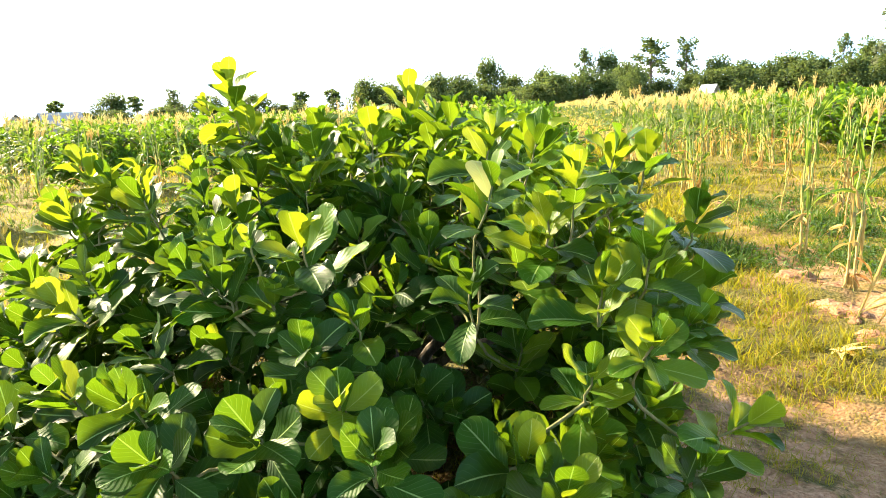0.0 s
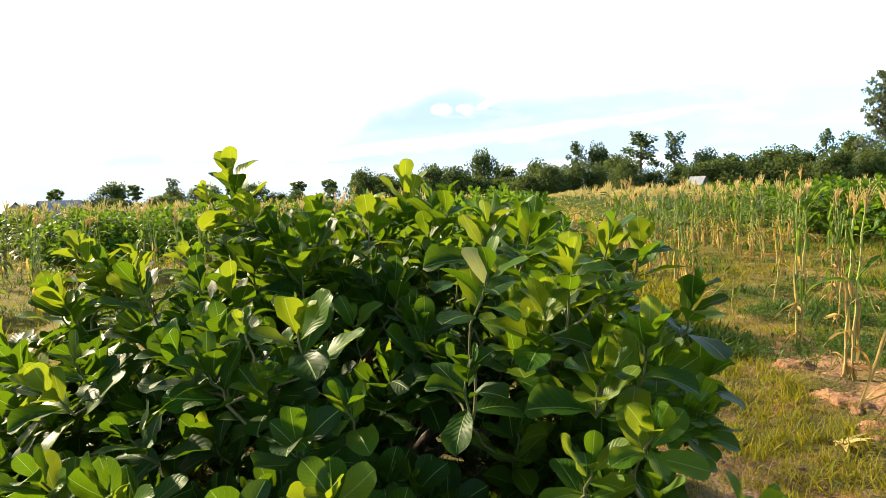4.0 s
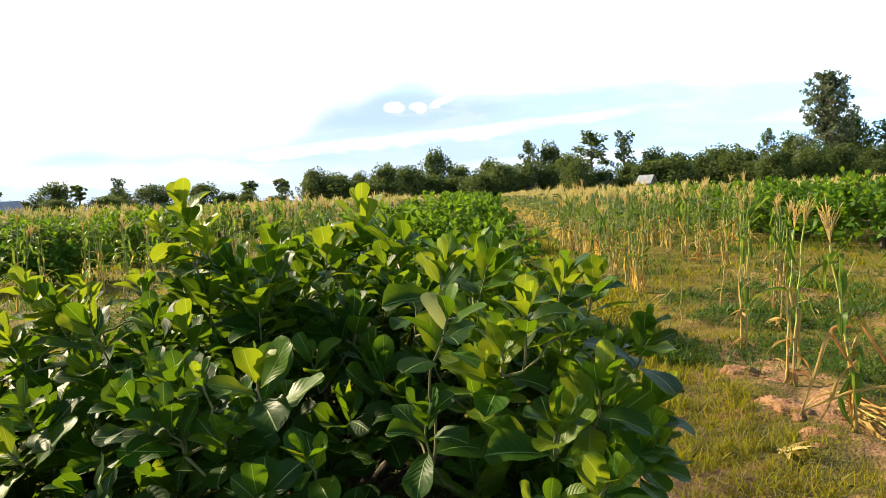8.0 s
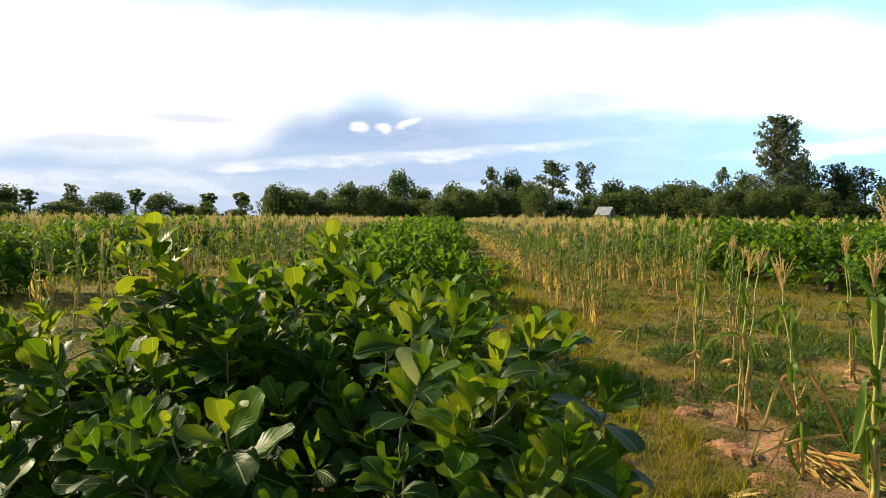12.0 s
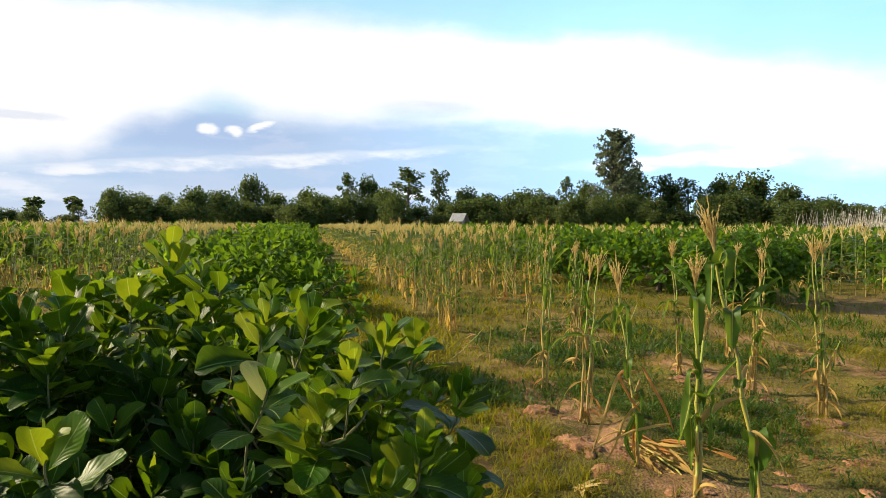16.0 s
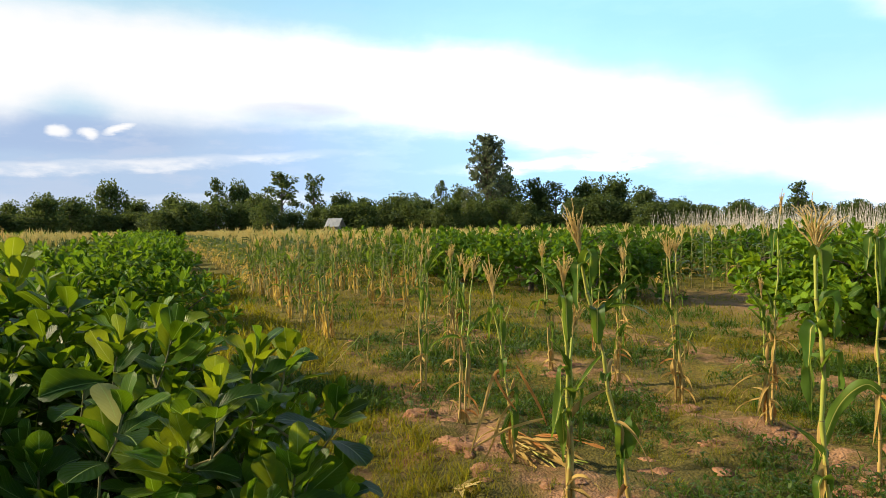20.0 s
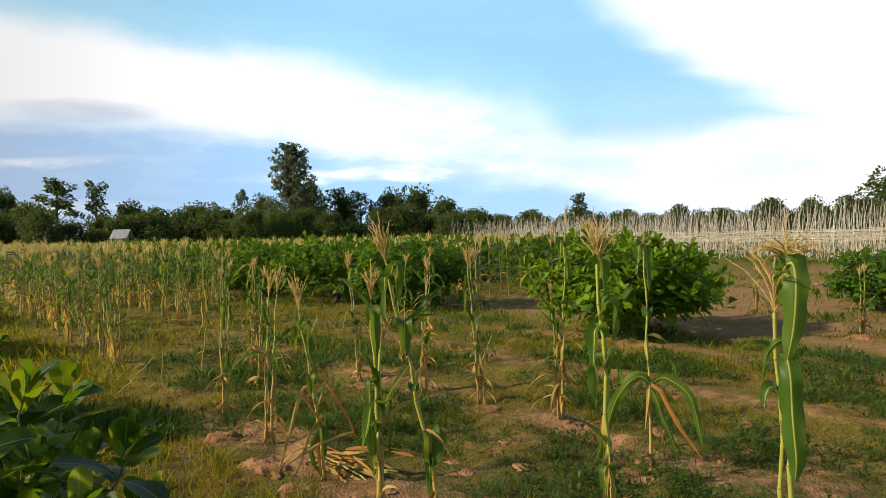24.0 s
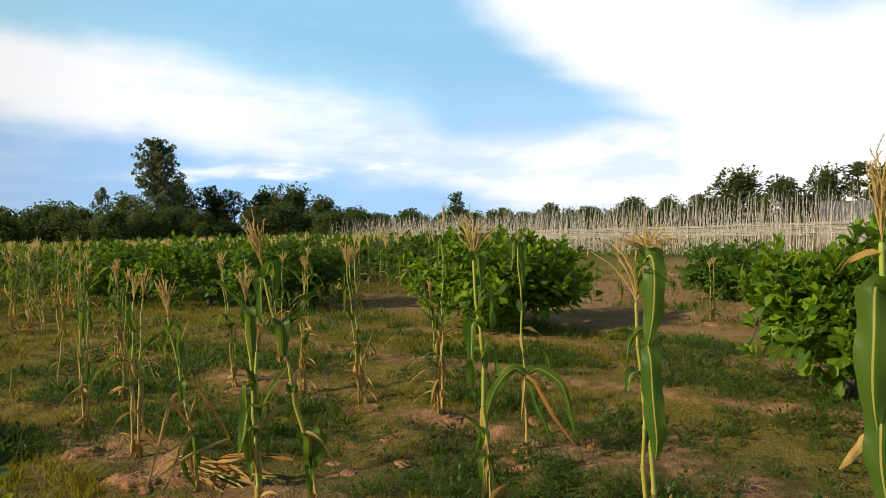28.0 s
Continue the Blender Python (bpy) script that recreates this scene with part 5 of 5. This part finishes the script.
# ---- trees ----
def tree(seed, h, wide, kind):
    """A tree at the field's edge: tapered trunk, limbs and a crown of leaf sprays in uneven clumps."""
    r = random.Random(seed)
    thing = tagged(new("tree"), label={"broad": "dense dark-green broad tree at the field edge", "slim": "slender tree with sparse clumped crown", "tall": "tall dark tree towering over the treeline",
                                       "palm": "sugar palm with round fan-leaf head"}[kind], category="tree", group="treeline")
    wood, leaves = Soup(), []
    bole = h * {"broad": 0.3, "slim": 0.45, "tall": 0.25, "palm": 0.8}[kind]
    limb(wood, r, (0, 0, -0.2), (0, 0, h * 0.86), (0.024 if kind == "palm" else 0.022) * h, (0.02 if kind == "palm" else 0.006) * h, 0.02, 8, 6)
    clumps = []
    count = {"broad": 34, "slim": 15, "tall": 280, "palm": 1}[kind]
    for k in range(count):
        t = k / max(1, count - 1)
        a = k * 2.4 + r.uniform(-0.4, 0.4)
        if kind == "broad":
            z = h * (0.08 + 0.82 * t)
            reach = wide * 0.46 * math.sin(math.pi * (0.25 + 0.66 * t)) * r.uniform(0.3, 1.1)
            s = wide * r.uniform(0.12, 0.23)
        elif kind == "slim":
            z = bole + (h - bole) * (0.1 + 0.82 * t)
            reach = wide * 0.5 * r.uniform(0.25, 1) * (1.15 - 0.6 * t)
            s = wide * r.uniform(0.09, 0.17)
        elif kind == "tall":
            z = h * 0.06 + h * 0.91 * t
            reach = wide * 0.5 * (0.9 + 0.85 * t if t < 0.35 else 1.2 - 0.95 * (t - 0.35)) * r.uniform(0.1, 1.1) * (0.7 if t > 0.94 else 1.0)
            s = wide * r.uniform(0.05, 0.1)
        else:
            z, reach, s = h * 0.86, 0, wide * 0.5
        c = Vector((math.cos(a) * reach, math.sin(a) * reach, z))
        clumps.append((c, s))
        if kind != "palm":
            limb(wood, r, (0, 0, max(bole * 0.6, z - reach * 0.7 - s * 0.5)), c, 0.007 * h, 0.002 * h, 0.08, 4, 4)
    spray = blade(r, 1.0, 0.42, 0.6, 0.3, 3, 2, 0.0)
    if kind == "palm":
        fan = blade(r, 1.0, 0.46, 0.5, 0.5, 4, 3, 0.03)
        for k in range(46):   # round fans on long stems, in a ball with gaps
            d = Vector((r.gauss(0, 1), r.gauss(0, 1), r.gauss(0.05, 1.0))).normalized()
            d *= r.uniform(0.05, 1.0) ** 0.5
            hub = Vector((0, 0, h * 0.77)) + Vector((d.x * wide * 0.36, d.y * wide * 0.36, d.z * h * 0.2))
            limb(wood, r, (0, 0, h * 0.78), hub, 0.006 * h, 0.003 * h, 0.05, 3, 3)
            for j in range(7):
                w = d + Vector((r.gauss(0, 0.6), r.gauss(0, 0.6), r.gauss(0, 0.6)))
                leaves.append(np.array(placed(facing(w, (r.gauss(0, 1), r.gauss(0, 1), r.gauss(0, 1)), wide * r.uniform(0.11, 0.19)), hub)))
        piece = fan
    else:
        piece = spray
        for c, s in clumps:
            for k in range({"broad": 180, "slim": 80, "tall": 46}[kind]):
                d = Vector((r.gauss(0, 1), r.gauss(0, 1), r.gauss(0, 0.75)))
                d = d.normalized() * r.uniform(0.25, 1.0) ** 0.45
                p = c + Vector((d.x, d.y, d.z * {"broad": 0.75, "slim": 0.7, "tall": 0.3}[kind])) * s * (1 + 0.35 * noise.noise(d * 3 + c))
                way = d + Vector((r.gauss(0, 0.5), r.gauss(0, 0.5), r.gauss(0.1, 0.5)))
                leaves.append(np.array(placed(facing(way, (r.gauss(0, 0.5), r.gauss(0, 0.5), 1), r.uniform(0.035, 0.075) * h ** 0.6 * (1.35 if kind == "tall" else 2.0 if kind == "broad" else 1.6)), p)))
    crown = Soup()
    crown.spread(piece, leaves)
    child("trunk", wood.mesh("trunk", trunk_mat), thing)
    child("crown", crown.mesh("crown", leaf_spray if kind == "tall" else leaf_wood), thing)
    return thing


BANK = {"broad": [tree(300 + k, 8, 7.5, "broad") for k in range(3)], "slim": [tree(310 + k, 11, 4.5, "slim") for k in range(3)],
        "tall": [tree(320, 18, 9, "tall")], "palm": [tree(330, 10, 4.0, "palm")]}
FRESH = {k: list(v) for k, v in BANK.items()}
SIZE = {"broad": (8, 7.5), "slim": (11, 4.5), "tall": (18, 9), "palm": (10, 4.0)}


def plant_tree(az, dist, top, wide, kind):
    """az in degrees from +y; top: height in metres; wide: crown width in metres."""
    a = radians(az)
    p = Vector((0.57 + dist * math.sin(a), -0.4 + dist * math.cos(a), 0))
    h0, w0 = SIZE[kind]
    sx = (wide / w0, wide / w0, top / h0)
    turn = rng.uniform(0, 6)
    if FRESH[kind]:
        ob = FRESH[kind].pop()
        ob.location, ob.rotation_euler, ob.scale = p, (0, 0, turn), sx
    else:
        copied(rng.choice(BANK[kind]), p, turn, sx=sx)


# (azimuth, degrees above eye level of the top, width in degrees, kind) along the far edge, in runs
LEFT_EDGE = ((-44.6, 1.8, 1.8, "palm"), (-40.8, 2.1, 2.5, "broad"), (-39.3, 2.0, 1.7, "palm"), (-36.6, 2.4, 1.3, "slim"), (-36.6, 1.5, 2.2, "broad"), (-34.3, 1.8, 2.8, "broad"), (-32.3, 2.2, 1.8, "palm"), (-30.6, 1.8, 2.8, "broad"), (-28.6, 1.0, 1.6, "broad"),
             (-27.1, 2.0, 1.9, "palm"), (-27.3, 1.2, 1.4, "broad"), (-24.6, 2.1, 2.0, "palm"), (-24.3, 1.3, 1.2, "slim"), (-20.4, 2.3, 3.2, "broad"), (-18.3, 2.3, 2.0, "broad"), (-16.4, 2.2, 2.4, "broad"), (-15.9, 3.0, 1.0, "slim"), (-14.2, 2.2, 2.6, "broad"), (-43, 0.9, 3, "broad"))
MID_EDGE = ((-11.9, 3.9, 2.6, "broad"), (-10.0, 2.5, 3.0, "broad"), (-7.6, 2.9, 2.6, "broad"), (-6.0, 2.3, 2.8, "broad"), (-4.3, 4.3, 1.6, "slim"), (-2.6, 4.0, 2.4, "broad"), (-1.0, 3.1, 2.6, "broad"), (0.8, 4.8, 3.0, "slim"), (3.3, 4.7, 1.9, "slim"), (5.5, 3.1, 2.8, "broad"),
            (7.3, 2.7, 2.8, "broad"), (10.6, 3.0, 4.0, "broad"), (12.4, 2.6, 3.0, "broad"), (13.8, 4.1, 1.5, "slim"), (17.7, 7.9, 3.3, "tall"), (19.2, 4.9, 2.2, "broad"), (15.4, 3.6, 2.6, "broad"), (21.2, 4.2, 2.2, "slim"), (22.0, 3.6, 2.4, "broad"), (23.2, 3.9, 2.2, "slim"))
RIGHT_EDGE = ((19.6, 2.6, 2.6, "broad"), (25.6, 3.9, 3.0, "broad"), (27.8, 4.1, 3.6, "broad"), (30.3, 3.2, 3.4, "broad"), (32.6, 2.3, 3.0, "broad"), (34.6, 1.8, 3.0, "broad"), (37.0, 1.9, 2.4, "broad"), (41.2, 3.4, 1.6, "slim"), (45.0, 1.9, 1.6, "broad"), (43.2, 1.2, 2.5, "broad"), (48.6, 1.6, 2.2, "broad"),
              (52.0, 1.8, 2.4, "broad"), (55.5, 2.4, 2.6, "broad"), (58.2, 2.3, 2.4, "broad"), (60.6, 2.4, 2.2, "broad"), (63.4, 4.1, 4.0, "broad"), (66.4, 3.4, 3.6, "broad"), (69.2, 3.9, 2.6, "broad"), (71.2, 4.2, 2.8, "slim"), (73.2, 3.9, 3, "broad"), (76, 3.8, 4, "broad"), (80, 3.8, 4.5, "broad"))
for run, dist in ((LEFT_EDGE, 170), (MID_EDGE, 130), (RIGHT_EDGE, 125)):
    for az, rise, wide, kind in run:
        d = dist * rng.uniform(0.94, 1.06)
        plant_tree(az, d, 1.97 + d * math.tan(radians(rise)), d * radians(wide) * (0.85 if kind == "palm" else 1.15), kind)
az = 37.5
while az < 63:
    d = rng.uniform(185, 210)
    plant_tree(az, d, 1.97 + d * math.tan(radians(rng.uniform(1.3, 2.2))), rng.uniform(6, 10), "broad")
    az += rng.uniform(0.8, 1.5)
# lower growth that closes the edge
az = -22.0
while az < 36:
    d = rng.uniform(108, 118)
    plant_tree(az, d, rng.uniform(4.6, 7.4), rng.uniform(5, 8), "broad")
    az += rng.uniform(1.6, 2.3)
for k in range(34):
    az = rng.uniform(-50, -13) if k % 2 else rng.uniform(36, 85)
    plant_tree(az, rng.uniform(150, 185), rng.uniform(3.5, 5.0), rng.uniform(6, 9), "broad")


# ---- bean stakes ----
def stakes():
    """The trellis field: hundreds of leaning stakes in rows with bundles of poles laid along them."""
    r = random.Random(9)
    thing = tagged(new("stake_trellis"), label="field of pale weathered bamboo stakes tied with cross poles", category="trellis")
    shapes = [mesh_from("stake", *tube([(0, 0, -0.1), (0.02, 0.01, 1.3), (0.0, 0.03, 2.4), (0.06, 0.0, 3.5)], [0.02, 0.018, 0.013, 0.008], 4)[:2], pole_mat) for _ in range(2)]
    rest, piece, made = [], tube([(0, 0, -0.1), (0.02, 0.01, 1.3), (0.0, 0.03, 2.4), (0.06, 0.0, 3.5)], [0.02, 0.018, 0.013, 0.008], 3), 0
    rails = Soup()
    front = Vector((41.0, 12.0, 0)), Vector((44.0, 62.0, 0))
    along = (front[1] - front[0]).normalized()
    deep = Vector((along.y, -along.x, 0))
    for row in range(7):
        s = -6.0
        while s < 62:
            for lean in (1, -1):
                p = front[0] + along * (s + r.uniform(-0.1, 0.1)) + deep * (row * 1.9 + 0.45 * lean)
                m = Matrix.LocRotScale(p, Euler((r.gauss(0, 0.06), r.gauss(0, 0.05), 0)), Vector((1, 1, r.uniform(0.72, 1.2)))) @ placed(facing(along, deep * -0.16 * lean + Vector((0, 0, 1))), (0, 0, 0))
                if row == 0 and made < 290:
                    child("stake", shapes[made % 2], thing, m)
                    made += 1
                else:
                    rest.append(np.array(m))
            s += r.uniform(0.35, 0.75)
        if row < 8:
            for z in (1.25, 1.4, 1.6, 1.85):
                t = -6
                while t < 60:
                    a = front[0] + along * t + deep * (row * 1.9) + Vector((0, 0, z + r.uniform(-0.08, 0.08)))
                    limb(rails, r, a, a + along * r.uniform(3, 4.5) + Vector((0, 0, r.uniform(-0.12, 0.12))), 0.02, 0.013, 0.01, 3, 3)
                    t += r.uniform(2.6, 3.6)
    s = Soup()
    s.spread(piece, rest)
    green = Soup()
    ms = []
    for k in range(5200):
        w = front[0] + along * r.uniform(-14, 64) + deep * r.gauss(-1.6, 1.3)
        up = Vector((r.gauss(0, 0.6), r.gauss(0, 0.6), r.uniform(0.2, 1)))
        ms.append(np.array(placed(facing(up, (0, 0, 1), r.uniform(0.16, 0.32)), Vector((w.x, w.y, r.uniform(0.0, 0.75) * r.random())))))
    green.spread(blade(r, 1.0, 0.3, 0.8, 0.4, 3, 2, 0.0), ms)
    tagged(new("bean_plants", green.mesh("bean_plants", leaf_far)), label="low green creepers growing at the foot of the stakes", category="crop", kind="stuff")
    child("far_stakework", s.mesh("far_stakework", pole_mat), thing, kind="stuff")
    child("cross_poles", rails.mesh("cross_poles", pole_mat), thing, kind="stuff")


stakes()


# ---- houses ----
def bm_part(name, bm, mat, parent, label=""):
    me = bpy.data.meshes.new(name)
    bm.to_mesh(me)
    bm.free()
    me.materials.append(mat)
    return child(name, me, parent, label=label)


def slab(bm, corners, thick):
    """A sheet of that thickness on four corners."""
    c = [Vector(p) for p in corners]
    n = (c[1] - c[0]).cross(c[3] - c[0]).normalized() * thick
    v = [bm.verts.new(p) for p in c] + [bm.verts.new(p - n) for p in c]
    for f in ((0, 1, 2, 3), (7, 6, 5, 4), (0, 4, 5, 1), (1, 5, 6, 2), (2, 6, 7, 3), (3, 7, 4, 0)):
        bm.faces.new([v[i] for i in f])


def house(az, dist, length, deep, eave, ridge, turn, roof, label):
    a = radians(az)
    ob = tagged(new("house"), label=label, category="house")
    ob.location, ob.rotation_euler = (0.57 + dist * math.sin(a), -0.4 + dist * math.cos(a), 0), (0, 0, radians(turn))
    l, d = length / 2, deep / 2
    for name, cs in (("front_wall", ((-l, -d, 0), (l, -d, 0), (l, -d, eave), (-l, -d, eave))), ("back_wall", ((l, d, 0), (-l, d, 0), (-l, d, eave), (l, d, eave))),
                     ("side_wall", ((-l, d - 0.12, 0), (-l, -d + 0.12, 0), (-l, -d + 0.12, eave), (-l, d - 0.12, eave))), ("side_wall", ((l, -d + 0.12, 0), (l, d - 0.12, 0), (l, d - 0.12, eave), (l, -d + 0.12, eave)))):
        bm = bmesh.new()
        slab(bm, cs, 0.1)
        bm_part(name, bm, wall_plank, ob)
    for s in (-1, 1):
        n = 16
        for k in range(n):   # corrugated sheets lapped side by side
            x0, x1 = -l - 0.5 + (length + 1) * k / n, -l - 0.5 + (length + 1) * (k + 1) / n + 0.04
            lift = 0.012 * (k % 2)
            cs = ((x0, s * (d + 0.6), eave - 0.25 + lift), (x1, s * (d + 0.6), eave - 0.25 + lift), (x1, 0, ridge + lift), (x0, 0, ridge + lift))
            bm = bmesh.new()
            slab(bm, cs if s < 0 else cs[::-1], 0.03)
            bm_part("roof_sheet", bm, roof, ob)
    for s in (-1, 1):
        bm = bmesh.new()
        v = [bm.verts.new(p) for p in ((s * l, -d, eave), (s * l, d, eave), (s * l, 0, ridge - 0.1), (s * (l - 0.1), -d, eave), (s * (l - 0.1), d, eave), (s * (l - 0.1), 0, ridge - 0.1))]
        for f in ((0, 1, 2), (5, 4, 3), (0, 3, 4, 1), (1, 4, 5, 2), (2, 5, 3, 0)):
            bm.faces.new([v[i] for i in f])
        bm_part("gable", bm, wall_plank, ob)


house(-44.4, 150, 6.5, 6, 2.2, 4.3, 60, roof_pale, "low house with grey sheet-metal roof behind the field")
house(-48.5, 165, 9, 7, 2.4, 4.4, 10, roof_pale, "low house with grey sheet-metal roof behind the field")
house(5.0, 104, 1.4, 1.0, 2.9, 3.9, -35, roof_pale, "small hut with pale grey roof before the trees")
house(71.8, 66, 6, 5, 2.0, 3.6, -60, roof_grey, "long shed with grey-blue sheet roof behind the stakes")
house(77.5, 66, 5, 6, 3.4, 5.8, -60, roof_green, "building with green sheet roof beside the shed")


# ---- grass, weeds, clods and litter ----
def grass_cover():
    """Short yellow-green grass in patches between bare soil, darker lush tufts and low weeds in others."""
    r = np.random.RandomState(4)
    pr = random.Random(4)
    blades = [blade(pr, 1.0, 0.019, a, 0.3, 3, 2, 0.0, "maize") for a in (0.5, 1.0, 1.5)]
    lots, lush, weeds = [[], [], []], [[], [], []], []
    weed = blade(pr, 1.0, 0.26, 0.5, 0.3, 3, 2, 0.0)
    for n in range(150000):
        d = 1.6 + 32 * r.rand() ** 1.5
        a = radians(-6 + 86 * r.rand()) if r.rand() < 0.72 else radians(-56 + 50 * r.rand())
        x, y = 0.57 + d * math.sin(a), -0.4 + d * math.cos(a)
        u = x * ACROSS.x + y * ACROSS.y
        patch = noise.noise((x * 0.55, y * 0.55, 2)) + 0.7 * noise.noise((x * 1.9, y * 1.9, 4)) + 0.5 * math.exp(-((u - 2.0) / 0.9) ** 2) * min(1.0, max(0.0, (d - 3.6) / 2.0)) - (0.3 if d < 7 else 0.0) * math.exp(-((u - 3.4) / 0.5) ** 2)
        patch -= 0.55 if u > 12.5 and d < 30 else 0.0
        patch -= 0.45 * max(0.0, math.cos((u - 3.3) * 2 * math.pi / 2.45)) * (1.4 if u > 4.3 and d < 14 else 1 if d < 8 else 0.3) * (abs(u) > 2.6)
        if patch < r.rand() * 0.8 - (0.75 if d < 3.6 and a < 0.75 else 0.8 if d < 6.5 and a > 0.6 else 0.6 if d < 6.5 else 0.85):
            continue
        p = on_ground(x, y)
        deep = noise.noise((x * 0.5, y * 0.5, 8)) + 0.5 * noise.noise((x * 1.6, y * 1.6, 12)) - 0.4 * math.exp(-((u - 2.0) / 1.2) ** 2)
        # dark tufts spread wider right of the lane, partly painting in foreground shade
        tuft = deep > (-0.2 if u > 3.2 and d < 12 else 0.1)
        big = (0.7 + 0.6 * max(0, patch)) * (1.35 if tuft else 1.0)
        near = d < 9 and not (u < 3 and d > 6.5)
        if near and r.rand() > 0.36:
            continue
        for k in range(11 if near else 2 if d > 9 else 4):
            h = (0.04 + 0.13 * r.rand() ** 2) * (0.75 if d < 4.5 else 1.0) * big * (1.0 if d < 10 else 1.4) * (1.35 if 0.8 < u < 2.7 and d > 6 else 1.0)
            w = Vector((r.randn() * 0.42, r.randn() * 0.42, 1))
            q = p + Vector((r.randn() * 0.026, r.randn() * 0.026, -0.01))
            m = np.array(placed(facing(w, (r.randn(), r.randn(), 0.2), h), q))
            m[:3, 0] *= (0.9 if near else 1.5) + d * 0.085
            (lush if tuft else lots)[r.randint(3)].append(m)
        if tuft and d < 15 and r.rand() < 0.75:
            for k in range(4):
                w = Vector((r.randn(), r.randn(), 0.5 + 0.5 * r.rand()))
                weeds.append(np.array(placed(facing(w, (0, 0, 1), 0.03 + 0.045 * r.rand()), p + Vector((r.randn() * 0.03, r.randn() * 0.03, 0.02 + 0.08 * r.rand())))))
    for name, sets, mat, label in (("grass", lots, grass_green, "thin yellow-green grass covering the field"), ("lush_grass", lush, weed_green, "darker green grass tufts in the field")):
        s = Soup()
        for piece, ms in zip(blades, sets):
            s.spread(piece, ms)
        tagged(new(name, s.mesh(name, mat)), label=label, category="grass", kind="stuff")
    s = Soup()
    s.spread(weed, weeds)
    tagged(new("weeds", s.mesh("weeds", weed_green)), label="low broad-leaved green weeds among the grass", category="weeds", kind="stuff")


grass_cover()


def clod(seed, p, size):
    r = random.Random(seed)
    bm = bmesh.new()
    bmesh.ops.create_icosphere(bm, subdivisions=4 if size > 0.14 else 3, radius=1.0)
    for v in bm.verts:
        n = noise.noise(v.co * 1.6 + Vector((seed, 0, 0))) * 0.4 + noise.noise(v.co * 4 + Vector((0, seed, 0))) * 0.2 + noise.noise(v.co * 9 + Vector((0, seed, 0))) * 0.13
        v.co *= 1 + n
        v.co.x *= size
        v.co.y *= size * 0.8
        v.co.z *= size * 0.34
    me = bpy.data.meshes.new("soil_clod")
    bm.to_mesh(me)
    bm.free()
    me.polygons.foreach_set("use_smooth", np.ones(len(me.polygons), dtype=bool))
    me.materials.append(clod_soil)
    ob = tagged(new("soil_clod", me), label="crumbly reddish soil mound at the row's edge", category="soil mound", group="soil mounds")
    ob.location, ob.rotation_euler = p - Vector((0, 0, size * 0.2)), (0, 0, r.uniform(0, 6))
    return ob


for i, (x, y, s) in enumerate(((2.16, 5.77, 0.2), (6.6, 4.13, 0.22), (4.72, 3.69, 0.26), (2.24, 4.94, 0.18), (4.66, 6.17, 0.24), (2.2, 7.1, 0.2), (5.2, 5.1, 0.22), (13.2, 6.5, 0.35), (4.2, 8.1, 0.25), (5.3, 8.9, 0.22), (2.9, 3.9, 0.2), (2.2, 3.7, 0.15), (2.05, 6.65, 0.22), (2.2, 5.5, 0.2), (4.98, 6.3, 0.24), (5.0, 5.0, 0.24), (5.0, 3.75, 0.22), (4.4, 5.0, 0.17), (3.5, 6.4, 0.2), (3.2, 5.6, 0.16), (6.8, 4.3, 0.2), (5.8, 4.4, 0.16), (3.6, 4.6, 0.15))):
    clod(i, on_ground(x, y), s)

# smaller lumps thrown up along the planting ridges
lumps = random.Random(77)
for i in range(90):
    u = lumps.choice((3.2, 3.2, 5.7, 5.7, 4.4, 8.0)) + lumps.gauss(0, 0.22)
    q = field(u, lumps.uniform(2.6, 12))
    clod(40 + i, on_ground(q.x, q.y), lumps.uniform(0.04, 0.12))


def litter():
    """Fallen brown leaves under the big bush."""
    r = random.Random(31)
    piece = blade(r, 1.0, 0.3, 0.8, 0.5, 5, 3, 0.02)
    ms = []
    for k in range(420):
        a, d = r.random() * 6.28, 1.7 * r.random() ** 0.6
        p = on_ground(-0.6 + math.cos(a) * d, 2.6 + math.sin(a) * d) + Vector((0, 0, 0.01))
        ms.append(np.array(placed(facing((r.gauss(0, 1), r.gauss(0, 1), r.gauss(0, 0.15)), (r.gauss(0, 0.3), r.gauss(0, 0.3), 1), r.uniform(0.07, 0.13)), p)))
    s = Soup()
    s.spread(piece, ms)
    tagged(new("leaf_litter", s.mesh("leaf_litter", leaf_litter)), label="brown fallen leaves on the soil under the bush", category="leaf litter", kind="stuff")


litter()
